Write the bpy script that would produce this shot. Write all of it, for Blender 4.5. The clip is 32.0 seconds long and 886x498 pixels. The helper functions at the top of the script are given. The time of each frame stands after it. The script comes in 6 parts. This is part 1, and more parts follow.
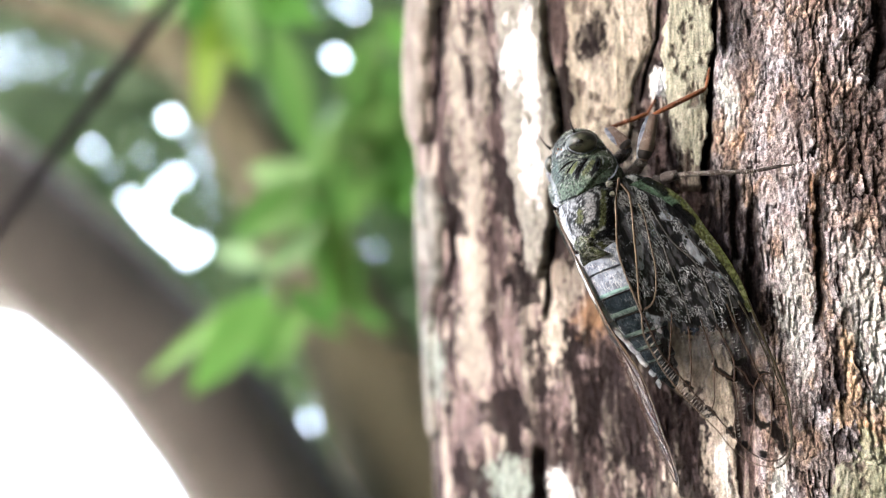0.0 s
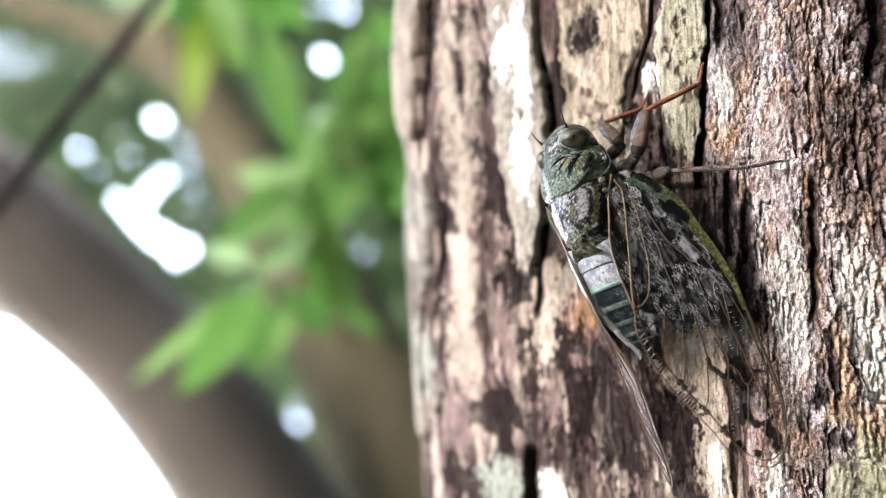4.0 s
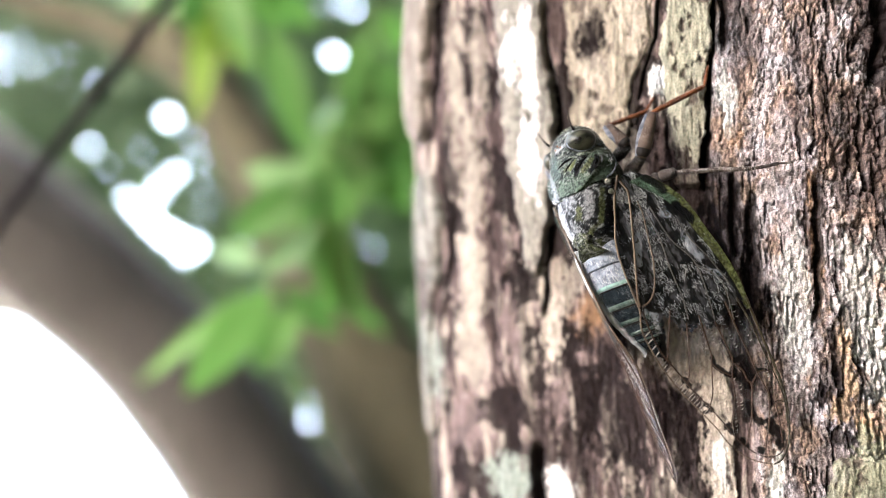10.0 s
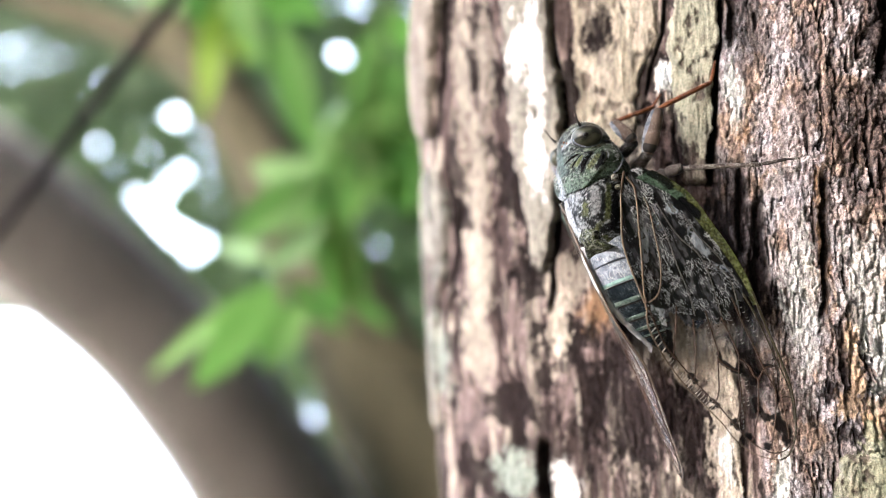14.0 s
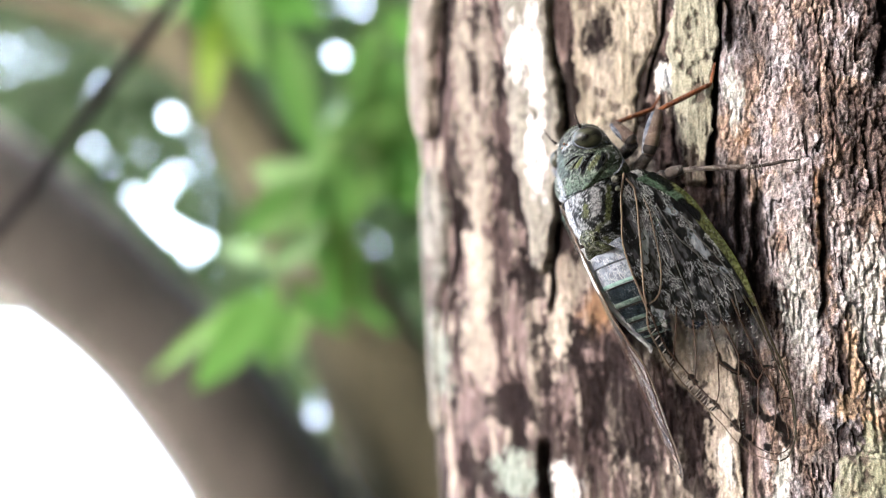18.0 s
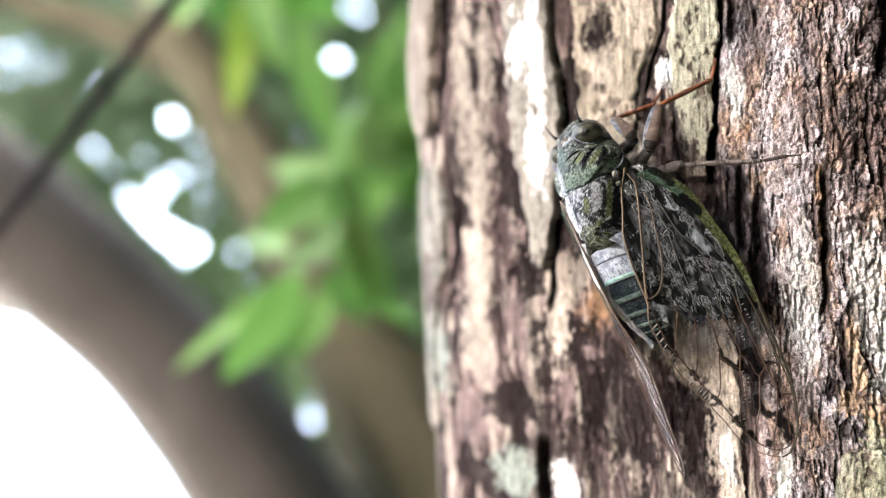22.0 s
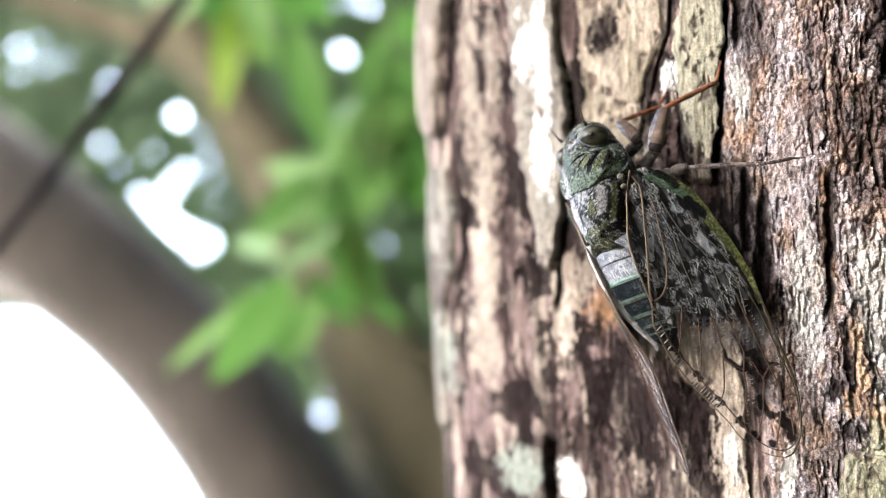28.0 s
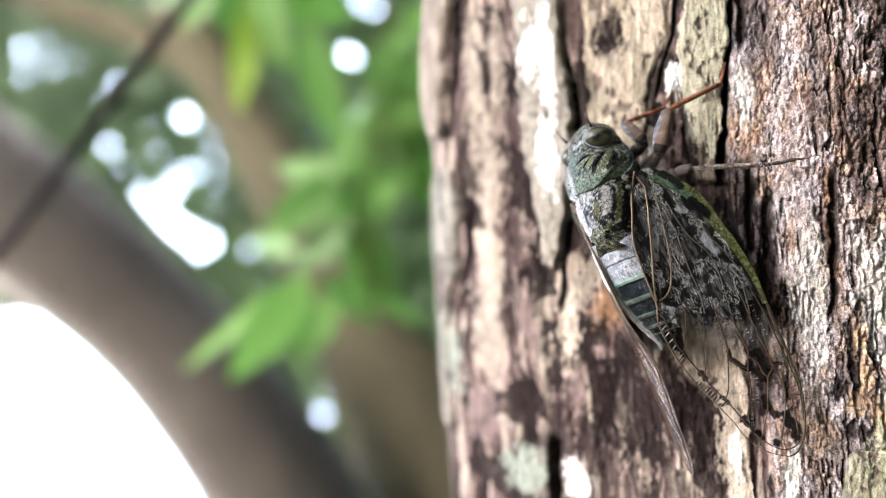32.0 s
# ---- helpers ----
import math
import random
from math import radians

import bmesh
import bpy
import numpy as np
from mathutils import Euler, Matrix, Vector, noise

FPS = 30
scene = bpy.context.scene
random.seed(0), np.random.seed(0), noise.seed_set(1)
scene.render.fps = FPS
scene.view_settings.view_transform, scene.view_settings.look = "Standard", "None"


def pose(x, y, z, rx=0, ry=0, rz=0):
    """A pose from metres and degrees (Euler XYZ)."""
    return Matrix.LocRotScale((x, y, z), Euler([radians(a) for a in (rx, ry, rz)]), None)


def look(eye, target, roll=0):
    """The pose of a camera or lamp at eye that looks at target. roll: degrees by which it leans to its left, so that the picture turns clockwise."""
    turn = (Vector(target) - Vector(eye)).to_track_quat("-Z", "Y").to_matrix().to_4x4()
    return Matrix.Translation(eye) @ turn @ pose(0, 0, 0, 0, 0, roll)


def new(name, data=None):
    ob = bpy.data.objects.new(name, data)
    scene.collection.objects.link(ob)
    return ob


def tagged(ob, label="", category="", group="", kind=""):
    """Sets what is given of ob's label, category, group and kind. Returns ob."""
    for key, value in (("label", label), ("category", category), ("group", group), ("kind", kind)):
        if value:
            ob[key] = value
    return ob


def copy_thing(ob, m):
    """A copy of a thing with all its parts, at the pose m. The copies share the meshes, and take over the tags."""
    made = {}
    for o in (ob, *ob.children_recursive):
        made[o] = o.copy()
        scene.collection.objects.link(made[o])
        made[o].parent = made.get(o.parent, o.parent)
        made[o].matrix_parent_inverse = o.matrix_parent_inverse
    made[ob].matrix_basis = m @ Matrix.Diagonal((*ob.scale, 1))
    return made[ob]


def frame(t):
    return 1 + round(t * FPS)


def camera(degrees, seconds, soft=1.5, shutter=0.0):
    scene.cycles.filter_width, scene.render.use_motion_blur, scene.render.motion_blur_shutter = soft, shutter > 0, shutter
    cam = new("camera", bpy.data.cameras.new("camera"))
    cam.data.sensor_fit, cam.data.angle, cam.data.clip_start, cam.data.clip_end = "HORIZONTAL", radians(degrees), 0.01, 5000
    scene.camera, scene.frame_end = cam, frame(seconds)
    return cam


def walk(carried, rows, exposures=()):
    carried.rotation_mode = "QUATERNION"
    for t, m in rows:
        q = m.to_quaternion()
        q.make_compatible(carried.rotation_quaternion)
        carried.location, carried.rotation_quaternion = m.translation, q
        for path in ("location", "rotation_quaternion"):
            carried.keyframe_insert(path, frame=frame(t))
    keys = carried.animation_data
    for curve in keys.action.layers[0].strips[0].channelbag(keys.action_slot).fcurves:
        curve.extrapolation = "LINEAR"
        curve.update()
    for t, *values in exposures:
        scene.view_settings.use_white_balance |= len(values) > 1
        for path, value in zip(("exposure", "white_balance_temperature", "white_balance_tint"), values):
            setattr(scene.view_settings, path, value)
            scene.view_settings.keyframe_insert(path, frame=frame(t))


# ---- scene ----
# ---- camera ----
# The camera's rest frame: x right, y ahead, z up in the picture; it stands 1.35 m over the ground and looks 23 degrees up.
REST = pose(0, 0, 1.35, 23, 0, 0)
LENS = 65.0
cam = camera(LENS, 32.0, soft=0.7, shutter=0.4)
cam.data.dof.use_dof = True
cam.data.dof.focus_distance = 0.0795
cam.data.dof.aperture_fstop = 7.4
cam.data.dof.aperture_blades = 0

# seconds, small turn in degrees, small shift in millimetres
PATH = [
    (0, -0.026, 0.025, 0.291, 0.05, -0.65, 0.48),
    (0.5, -0.005, 0.018, 0.125, -0.13, -0.82, 0.53),
    (1, -0.025, 0.000, 0.109, 0.16, -0.01, 0.40),
    (1.5, -0.138, -0.016, 0.142, 0.20, -0.46, 0.54),
    (2, -0.185, -0.023, 0.080, 0.14, 0.08, 0.57),
    (2.5, -0.092, 0.014, -0.005, 0.17, 0.29, 0.33),
    (3, 0.065, -0.048, -0.089, 0.11, 0.00, -0.01),
    (3.5, -0.006, 0.045, -0.354, 0.01, 0.65, 0.00),
    (5.5, 0.108, -0.041, -0.713, 0.28, 0.80, 0.21),
    (6, -0.129, 0.046, -0.429, 0.61, 0.62, 0.57),
    (6.5, 0.164, 0.020, -0.519, 0.26, 0.85, 0.13),
    (7, 0.125, -0.048, -0.467, 0.12, 0.47, 0.04),
    (7.5, 0.144, -0.026, -0.324, 0.10, 0.46, -0.07),
    (8, 0.083, -0.018, -0.185, 0.05, 0.09, 0.06),
    (8.5, -0.020, 0.056, 0.028, 0.07, -0.56, 0.29),
    (9, 0.000, -0.000, -0.000, -0.00, 0.00, 0.00),
    (9.5, -0.056, 0.031, -0.023, 0.13, -0.04, 0.20),
    (10, -0.130, 0.023, 0.155, -0.06, -0.90, 0.30),
    (10.5, -0.186, 0.003, 0.241, -0.28, -0.92, 0.25),
    (11, -0.127, -0.075, 0.427, -0.17, -0.91, -0.13),
    (11.5, -0.128, 0.008, 0.386, -0.10, -0.68, 0.19),
    (12, -0.276, 0.020, 0.387, -0.31, -1.14, 0.47),
    (12.5, -0.169, 0.017, 0.267, -0.60, -0.89, 0.16),
    (13, -0.349, 0.089, 0.543, -0.21, -0.97, 0.42),
    (13.5, -0.326, 0.027, 0.530, -0.28, -1.16, 0.30),
    (14, -0.312, -0.051, 0.631, -0.14, -1.12, 0.05),
    (14.5, -0.250, -0.070, 0.473, -0.42, -1.29, -0.05),
    (16.5, -0.192, -0.062, 0.486, -0.34, -1.37, -0.03),
    (17, -0.064, -0.058, 0.455, -0.28, -0.89, -0.26),
    (17.5, -0.092, -0.042, 0.519, -0.32, -1.23, -0.11),
    (18, -0.303, -0.038, 0.544, -0.33, -1.27, 0.20),
    (18.5, -0.251, 0.019, 0.643, -0.11, -0.98, 0.25),
    (19, -0.155, -0.046, 0.604, -0.33, -0.80, -0.09),
    (19.5, -0.357, 0.008, 0.778, -0.20, -1.46, 0.22),
    (20, -0.199, -0.039, 0.350, -0.67, -0.95, -0.06),
    (20.5, -0.271, -0.051, 0.560, -0.29, -1.00, -0.07),
    (21, -0.309, -0.064, 0.514, -0.16, -0.73, -0.06),
    (21.5, -0.253, -0.078, 0.144, -0.57, -0.50, -0.16),
    (22, 0.053, -0.086, 0.361, -0.59, -0.85, -0.86),
    (22.5, -0.204, -0.097, 0.544, -0.67, -1.57, -0.25),
    (23, -0.248, -0.030, 0.768, -0.41, -1.34, -0.17),
    (23.5, -0.268, -0.096, 0.750, -0.46, -1.66, 0.01),
    (24, -0.349, -0.064, 0.680, -0.41, -0.85, -0.22),
    (24.5, -0.384, -0.054, 0.743, -0.58, -1.65, -0.08),
    (25, -0.401, -0.006, 0.719, -0.87, -1.98, 0.20),
    (25.5, -0.402, -0.037, 0.944, -0.86, -2.01, 0.02),
    (27.5, -0.392, 0.011, 0.849, -0.41, -1.20, 0.16),
    (28, -0.432, -0.025, 1.125, -0.27, -1.92, 0.09),
    (28.5, -0.446, -0.008, 1.036, -0.35, -1.72, 0.11),
    (29, -0.557, 0.052, 0.795, -0.64, -1.87, 0.47),
    (29.5, -0.333, -0.018, 0.991, -0.43, -1.93, 0.04),
    (30, -0.254, -0.069, 0.964, -0.41, -1.52, -0.16),
    (30.5, -0.447, -0.036, 1.167, -0.26, -1.78, 0.10),
    (31, -0.287, -0.040, 1.216, -0.24, -1.65, 0.07),
    (31.5, -0.413, 0.008, 1.185, -0.68, -2.37, 0.21),
    (32, -0.342, -0.040, 1.305, -0.71, -2.53, -0.01)
]


def held(wx, wy, wz, dx, dy, dz):
    w = Vector((radians(wx), radians(wy), radians(wz)))
    turn = Matrix.Rotation(w.length, 4, w.normalized()) if w.length > 1e-9 else Matrix.Identity(4)
    return REST @ Matrix.Translation((dx / 1000, dy / 1000, dz / 1000)) @ turn @ pose(0, 0, 0, 90, 0, 0)


walk(cam, [(t, held(*v)) for t, *v in PATH], exposures=[(0, 2.96, 5450, 13), (32, 2.96, 5450, 13)])

# ---- world and sun ----
SUN_WAY = Vector((-0.80, -0.544, 0.30)).normalized()
world = bpy.data.worlds.new("sky")
scene.world = world
world.use_nodes = True
wn = world.node_tree
sky = wn.nodes.new("ShaderNodeTexSky")
sky.sky_type, sky.sun_disc = "NISHITA", False
sky.sun_elevation = math.asin(SUN_WAY.z)
sky.sun_rotation = math.atan2(SUN_WAY.x, SUN_WAY.y)
sky.dust_density, sky.air_density = 6.0, 0.7
wn.links.new(sky.outputs[0], wn.nodes["Background"].inputs[0])
wn.nodes["Background"].inputs[1].default_value = 0.11
lamp = bpy.data.lights.new("sun", "SUN")
lamp.energy, lamp.angle, lamp.color = 0.39, radians(14), (1.0, 0.97, 0.93)
sun = new("sun", lamp)
sun.matrix_world = look(SUN_WAY * 20, (0, 0, 0))


# ---- helpers for materials ----
class Nodes:
    """Short hand for a node tree of one material."""

    def __init__(self, name, rough=0.7):
        self.mat = bpy.data.materials.new(name)
        self.mat.use_nodes = True
        self.t = self.mat.node_tree
        self.b = self.t.nodes["Principled BSDF"]
        self.b.inputs["Roughness"].default_value = rough
        self.co = self.t.nodes.new("ShaderNodeTexCoord").outputs["Object"]

    def add(self, kind, **k):
        n = self.t.nodes.new(kind)
        for a, v in k.items():
            n.inputs[a.replace("_", " ")].default_value = v
        return n

    def link(self, a, b):
        self.t.links.new(a, b)

    def mapped(self, sx, sy, sz):
        m = self.add("ShaderNodeMapping")
        m.inputs["Scale"].default_value = (sx, sy, sz)
        self.link(self.co, m.inputs["Vector"])
        return m.outputs[0]

    def noise(self, scale, detail=4.0, rough=0.6, co=None, distort=0.0):
        n = self.add("ShaderNodeTexNoise", Scale=scale, Detail=detail, Roughness=rough, Distortion=distort)
        self.link(co or self.co, n.inputs["Vector"])
        return n.outputs[0]

    def ramp(self, fac, stops):
        r = self.t.nodes.new("ShaderNodeValToRGB")
        e = r.color_ramp.elements
        while len(e) < len(stops):
            e.new(0.5)
        for el, (p, c) in zip(e, stops):
            el.position, el.color = p, (*(c if isinstance(c, tuple) else (c, c, c)), 1)
        self.link(fac, r.inputs[0])
        return r.outputs[0]

    def mix(self, fac, a, b, blend="MIX"):
        m = self.t.nodes.new("ShaderNodeMix")
        m.data_type, m.blend_type = "RGBA", blend
        for sock, v in ((m.inputs[0], fac), (m.inputs[6], a), (m.inputs[7], b)):
            if isinstance(v, (int, float)):
                sock.default_value = v
            elif isinstance(v, tuple):
                sock.default_value = (*v, 1)
            else:
                self.link(v, sock)
        return m.outputs[2]

    def color(self, c):
        if isinstance(c, tuple):
            self.b.inputs["Base Color"].default_value = (*c, 1)
        else:
            self.link(c, self.b.inputs["Base Color"])
        return self

    def bump(self, h, strength=0.5, dist=0.0003):
        n = self.add("ShaderNodeBump", Strength=strength, Distance=dist)
        self.link(h, n.inputs["Height"])
        self.link(n.outputs[0], self.b.inputs["Normal"])
        return self

    def set(self, **k):
        for a, v in k.items():
            self.b.inputs[a.replace("_", " ")].default_value = v
        return self


def part(name, bm, material, parent=None, label="", smooth=True):
    me = bpy.data.meshes.new(name)
    bm.normal_update()
    bm.to_mesh(me)
    bm.free()
    return part_mesh(name, me, material, parent, label, smooth)


def part_mesh(name, me, material, parent=None, label="", smooth=True):
    me.materials.append(material)
    if smooth:
        me.polygons.foreach_set("use_smooth", [True] * len(me.polygons))
    ob = new(name, me)
    if parent:
        ob.parent = parent
    if label:
        ob["label"] = label
    return ob


def empty(name, m=None, parent=None):
    ob = new(name)
    ob.empty_display_size = 0.01
    if m is not None:
        ob.matrix_basis = m
    if parent:
        ob.parent = parent
    return ob


def tube(points, radii, sides=8, bm=None):
    """A round rod along points, with a radius at each."""
    bm = bm or bmesh.new()
    pts = [Vector(p) for p in points]
    rings, up = [], None
    for i, p in enumerate(pts):
        d = (pts[min(i + 1, len(pts) - 1)] - pts[max(i - 1, 0)]).normalized()
        if up is None:
            up = d.orthogonal().normalized()
        up = (up - d * up.dot(d)).normalized()
        side = d.cross(up)
        r = radii[i] if isinstance(radii, (list, tuple)) else radii
        rings.append([bm.verts.new(p + (up * math.cos(a) + side * math.sin(a)) * r)
                      for a in (k * 2 * math.pi / sides for k in range(sides))])
    for a, b in zip(rings, rings[1:]):
        for k in range(sides):
            bm.faces.new((a[k], a[(k + 1) % sides], b[(k + 1) % sides], b[k]))
    bm.faces.new(rings[0][::-1])
    bm.faces.new(rings[-1])
    return bm


def spline(points, n):
    """n points along a smooth curve through the points (Catmull-Rom)."""
    p = np.array(points, float)
    p = np.vstack([2 * p[0] - p[1], p, 2 * p[-1] - p[-2]])
    out = []
    for u in np.linspace(0, len(points) - 1 - 1e-9, n):
        i = int(u)
        f = u - i
        a, b, c, d = p[i:i + 4]
        out.append(0.5 * (2 * b + (c - a) * f + (2 * a - 5 * b + 4 * c - d) * f * f + (3 * b - a - 3 * c + d) * f ** 3))
    return np.array(out)


# ---- lattice noise for relief ----
def lattice(x, y, seed=0):
    xi, yi = np.floor(x).astype(np.int64), np.floor(y).astype(np.int64)
    fx, fy = x - xi, y - yi
    fx, fy = fx * fx * (3 - 2 * fx), fy * fy * (3 - 2 * fy)

    def h(a, b):
        n = (a * 374761393 + b * 668265263 + seed * 974634777) & 0x7FFFFFFF
        n = ((n ^ (n >> 13)) * 1274126177) & 0x7FFFFFFF
        return ((n ^ (n >> 16)) & 0xFFFF) / 65535.0

    return (h(xi, yi) * (1 - fx) + h(xi + 1, yi) * fx) * (1 - fy) + (h(xi, yi + 1) * (1 - fx) + h(xi + 1, yi + 1) * fx) * fy


def fbm(x, y, seed=0, octaves=4, gain=0.5):
    total, amp, norm = 0, 1.0, 0
    for o in range(octaves):
        total = total + amp * lattice(x * 2 ** o + 17.3 * o, y * 2 ** o - 9.1 * o, seed + o)
        norm += amp
        amp *= gain
    return total / norm


def cells(x, y, seed=0):
    """Distance to the nearest and to the second nearest of scattered seeds."""
    xi, yi = np.floor(x).astype(np.int64), np.floor(y).astype(np.int64)
    f1, f2 = np.full(x.shape, 9.0), np.full(x.shape, 9.0)
    for dx in (-1, 0, 1):
        for dy in (-1, 0, 1):
            a, b = xi + dx, yi + dy
            n = (a * 374761393 + b * 668265263 + seed * 974634777) & 0x7FFFFFFF
            n = ((n ^ (n >> 13)) * 1274126177) & 0x7FFFFFFF
            n = n ^ (n >> 16)
            d = np.hypot(a + (n & 255) / 255 - x, b + ((n >> 8) & 255) / 255 - y)
            f2 = np.minimum(f2, np.maximum(f1, d))
            f1 = np.minimum(f1, d)
    return f1, f2


def step(a, b, x):
    f = np.clip((x - a) / (b - a), 0, 1)
    return f * f * (3 - 2 * f)


def blend(a, b, f):
    f = np.asarray(f)[..., None]
    return a * (1 - f) + np.asarray(b) * f


# ---- materials ----
def bark_material():
    n = Nodes("weathered_bark", 0.95)
    at = n.t.nodes.new("ShaderNodeAttribute")
    at.attribute_name = "tone"
    fine = n.noise(1.0, 6, 0.7, n.mapped(2600, 2600, 700))
    grit = n.noise(5200, 3, 0.6)
    c = n.mix(0.6, at.outputs["Color"], n.ramp(fine, [(0.38, 0.2), (0.58, 1.22)]), "MULTIPLY")
    c = n.mix(0.4, c, n.ramp(grit, [(0.4, 0.35), (0.58, 1.25)]), "MULTIPLY")
    n.color(c)
    both = n.mix(0.5, fine, grit)
    n.bump(both, 0.8, 0.0003)
    n.set(Specular_IOR_Level=0.03)
    return n.mat


BARK = bark_material()


def plain_bark(name, dark, light, scale=1.0, edge_glow=0.0):
    n = Nodes(name, 0.75)
    # sheen added to imitate the sky's glare along a trunk's edges
    n.set(Sheen_Weight=edge_glow, Sheen_Roughness=0.35, Sheen_Tint=(1.0, 0.93, 0.84, 1), Specular_IOR_Level=0.15 * edge_glow)
    a = n.noise(9 * scale, 5, 0.6, n.mapped(1, 1, 0.35))
    b = n.noise(70 * scale, 5, 0.65, n.mapped(1, 1, 0.3))
    c = n.ramp(n.mix(0.5, a, b), [(0.35, dark), (0.65, light)])
    n.color(c).bump(b, 0.8, 0.01)
    return n.mat


GREY_BARK = plain_bark("dark_grey_bark", (0.039, 0.034, 0.028), (0.076, 0.066, 0.055), 1.0, 1.0)
TAN_BARK = plain_bark("tan_bark", (0.068, 0.061, 0.039), (0.118, 0.106, 0.067))
TWIG = plain_bark("twig_bark", (0.035, 0.03, 0.015), (0.08, 0.065, 0.035), 8)
ROPE = plain_bark("dark_vine_bark", (0.028, 0.025, 0.026), (0.055, 0.049, 0.049), 8)


def leaf_material(name, deep, light, thin):
    n = Nodes(name, 0.6)
    n.set(Specular_IOR_Level=0.2)
    info = n.t.nodes.new("ShaderNodeObjectInfo")
    geo = n.t.nodes.new("ShaderNodeNewGeometry")
    v = n.mix(0.5, info.outputs["Random"], geo.outputs["Random Per Island"])
    c = n.ramp(v, [(0.2, deep), (0.8, light)])
    c = n.mix(0.4, c, n.ramp(n.noise(60, 4), [(0.3, 0.5), (0.7, 1.0)]), "MULTIPLY")
    n.color(c)
    tr = n.t.nodes.new("ShaderNodeBsdfTranslucent")
    n.link(n.mix(1.0, c, thin, "MULTIPLY"), tr.inputs[0])
    add = n.t.nodes.new("ShaderNodeAddShader")
    out = n.t.nodes["Material Output"]
    n.link(n.b.outputs[0], add.inputs[0])
    n.link(tr.outputs[0], add.inputs[1])
    n.link(add.outputs[0], out.inputs[0])
    return n.mat


LEAF = leaf_material("fresh_leaf", (0.038, 0.074, 0.016), (0.076, 0.134, 0.029), (1.15, 1.3, 0.95))
YELLOW_LEAF = leaf_material("yellow_green_leaf", (0.08, 0.12, 0.012), (0.12, 0.16, 0.018), (1.1, 1.1, 0.8))
FAR_LEAF = leaf_material("canopy_leaf", (0.034, 0.064, 0.023), (0.066, 0.106, 0.046), (1.0, 1.1, 0.9))


def ground_material():
    n = Nodes("leaf_litter", 0.95)
    a, b = n.noise(0.7, 5), n.noise(14, 5, 0.7)
    n.color(n.ramp(n.mix(0.55, a, b), [(0.35, (0.05, 0.035, 0.022)), (0.5, (0.12, 0.09, 0.055)), (0.66, (0.10, 0.12, 0.05))]))
    n.bump(b, 0.8, 0.03)
    return n.mat


# ---- ground ----
def ground():
    bm = bmesh.new()
    radii = [0.0, 0.5, 1, 2, 3.5, 6, 10, 18, 35, 80, 200, 600, 2500]
    rows = []
    for r in radii[1:]:
        rows.append([bm.verts.new((r * math.cos(a), r * math.sin(a),
                                   0.05 * (noise.noise((r * math.cos(a) * 0.6, r * math.sin(a) * 0.6, 0)) if r < 40 else 0)))
                     for a in (k * math.pi / 24 for k in range(48))])
    mid = bm.verts.new((0, 0, 0))
    for k in range(48):
        bm.faces.new((mid, rows[0][k], rows[0][(k + 1) % 48]))
    for a, b in zip(rows, rows[1:]):
        for k in range(48):
            bm.faces.new((a[k], b[k], b[(k + 1) % 48], a[(k + 1) % 48]))
    tagged(part("ground", bm, ground_material()), "brown leaf litter on uneven woodland ground", "ground", kind="structure")


ground()

# ---- the trunk with the insect ----
# Bark places are (s, z) in millimetres: s along the girth from the trunk's far side edge, z along its height.
CX, CY, RX, RY, LEAN = 0.061, 0.133, 0.065, 0.055, -0.06

ANGLES = np.concatenate([np.radians(np.arange(-74, 168, 4.0)), np.radians(np.linspace(168, 214, 300, endpoint=False)), np.radians(np.linspace(214, 286, 780, endpoint=False))])
FINE = np.radians(np.linspace(150, 300, 3000))


def swelling(f):
    """A rounded rib down the trunk's far side, shaped to fit the camera's view."""
    a = np.clip((math.radians(232) - f) / math.radians(44), 0, 1)
    b = np.clip((f - math.radians(110)) / math.radians(60), 0, 1)
    return 0.020 * a * a * (3 - 2 * a) * b * b * (3 - 2 * b)


_arc = np.concatenate([[0], np.cumsum(np.hypot(np.diff(RX * np.cos(FINE)), np.diff(RY * np.sin(FINE) - swelling(FINE))))]) * 1000
ARC = _arc - np.interp(math.pi, FINE, _arc)


def on_bark(s, z, out):
    """Places in the rest frame at girth s, height z and out millimetres from the plain trunk."""
    f = np.interp(s, ARC, FINE)
    return around(f, z, out)


def around(f, z, out):
    nx, ny = np.cos(f) / RX, np.sin(f) / RY
    k = np.hypot(nx, ny)
    grow = 1 + np.clip(np.abs(z) - 60, 0, 4000) * np.where(z < 0, 3.0e-4, -1.5e-4)
    x = (CX + RX * np.cos(f) * grow) * 1000 + out * nx / k + LEAN * z
    y = (CY + RY * np.sin(f) * grow - swelling(f)) * 1000 + out * ny / k
    # the far side is stretched along the camera's rays, for its blur in view
    view_stretch = 1 + 0.085 * step(math.radians(228), math.radians(196), f) * step(math.radians(110), math.radians(165), f)
    return np.stack([x * view_stretch, y * view_stretch, z * view_stretch], -1) / 1000


def lines(text):
    """Cracks as rows of girth and height."""
    v = np.array(text, float).reshape(-1, 2)
    order = np.argsort(v[:, 1])
    return v[order, 1], v[order, 0]


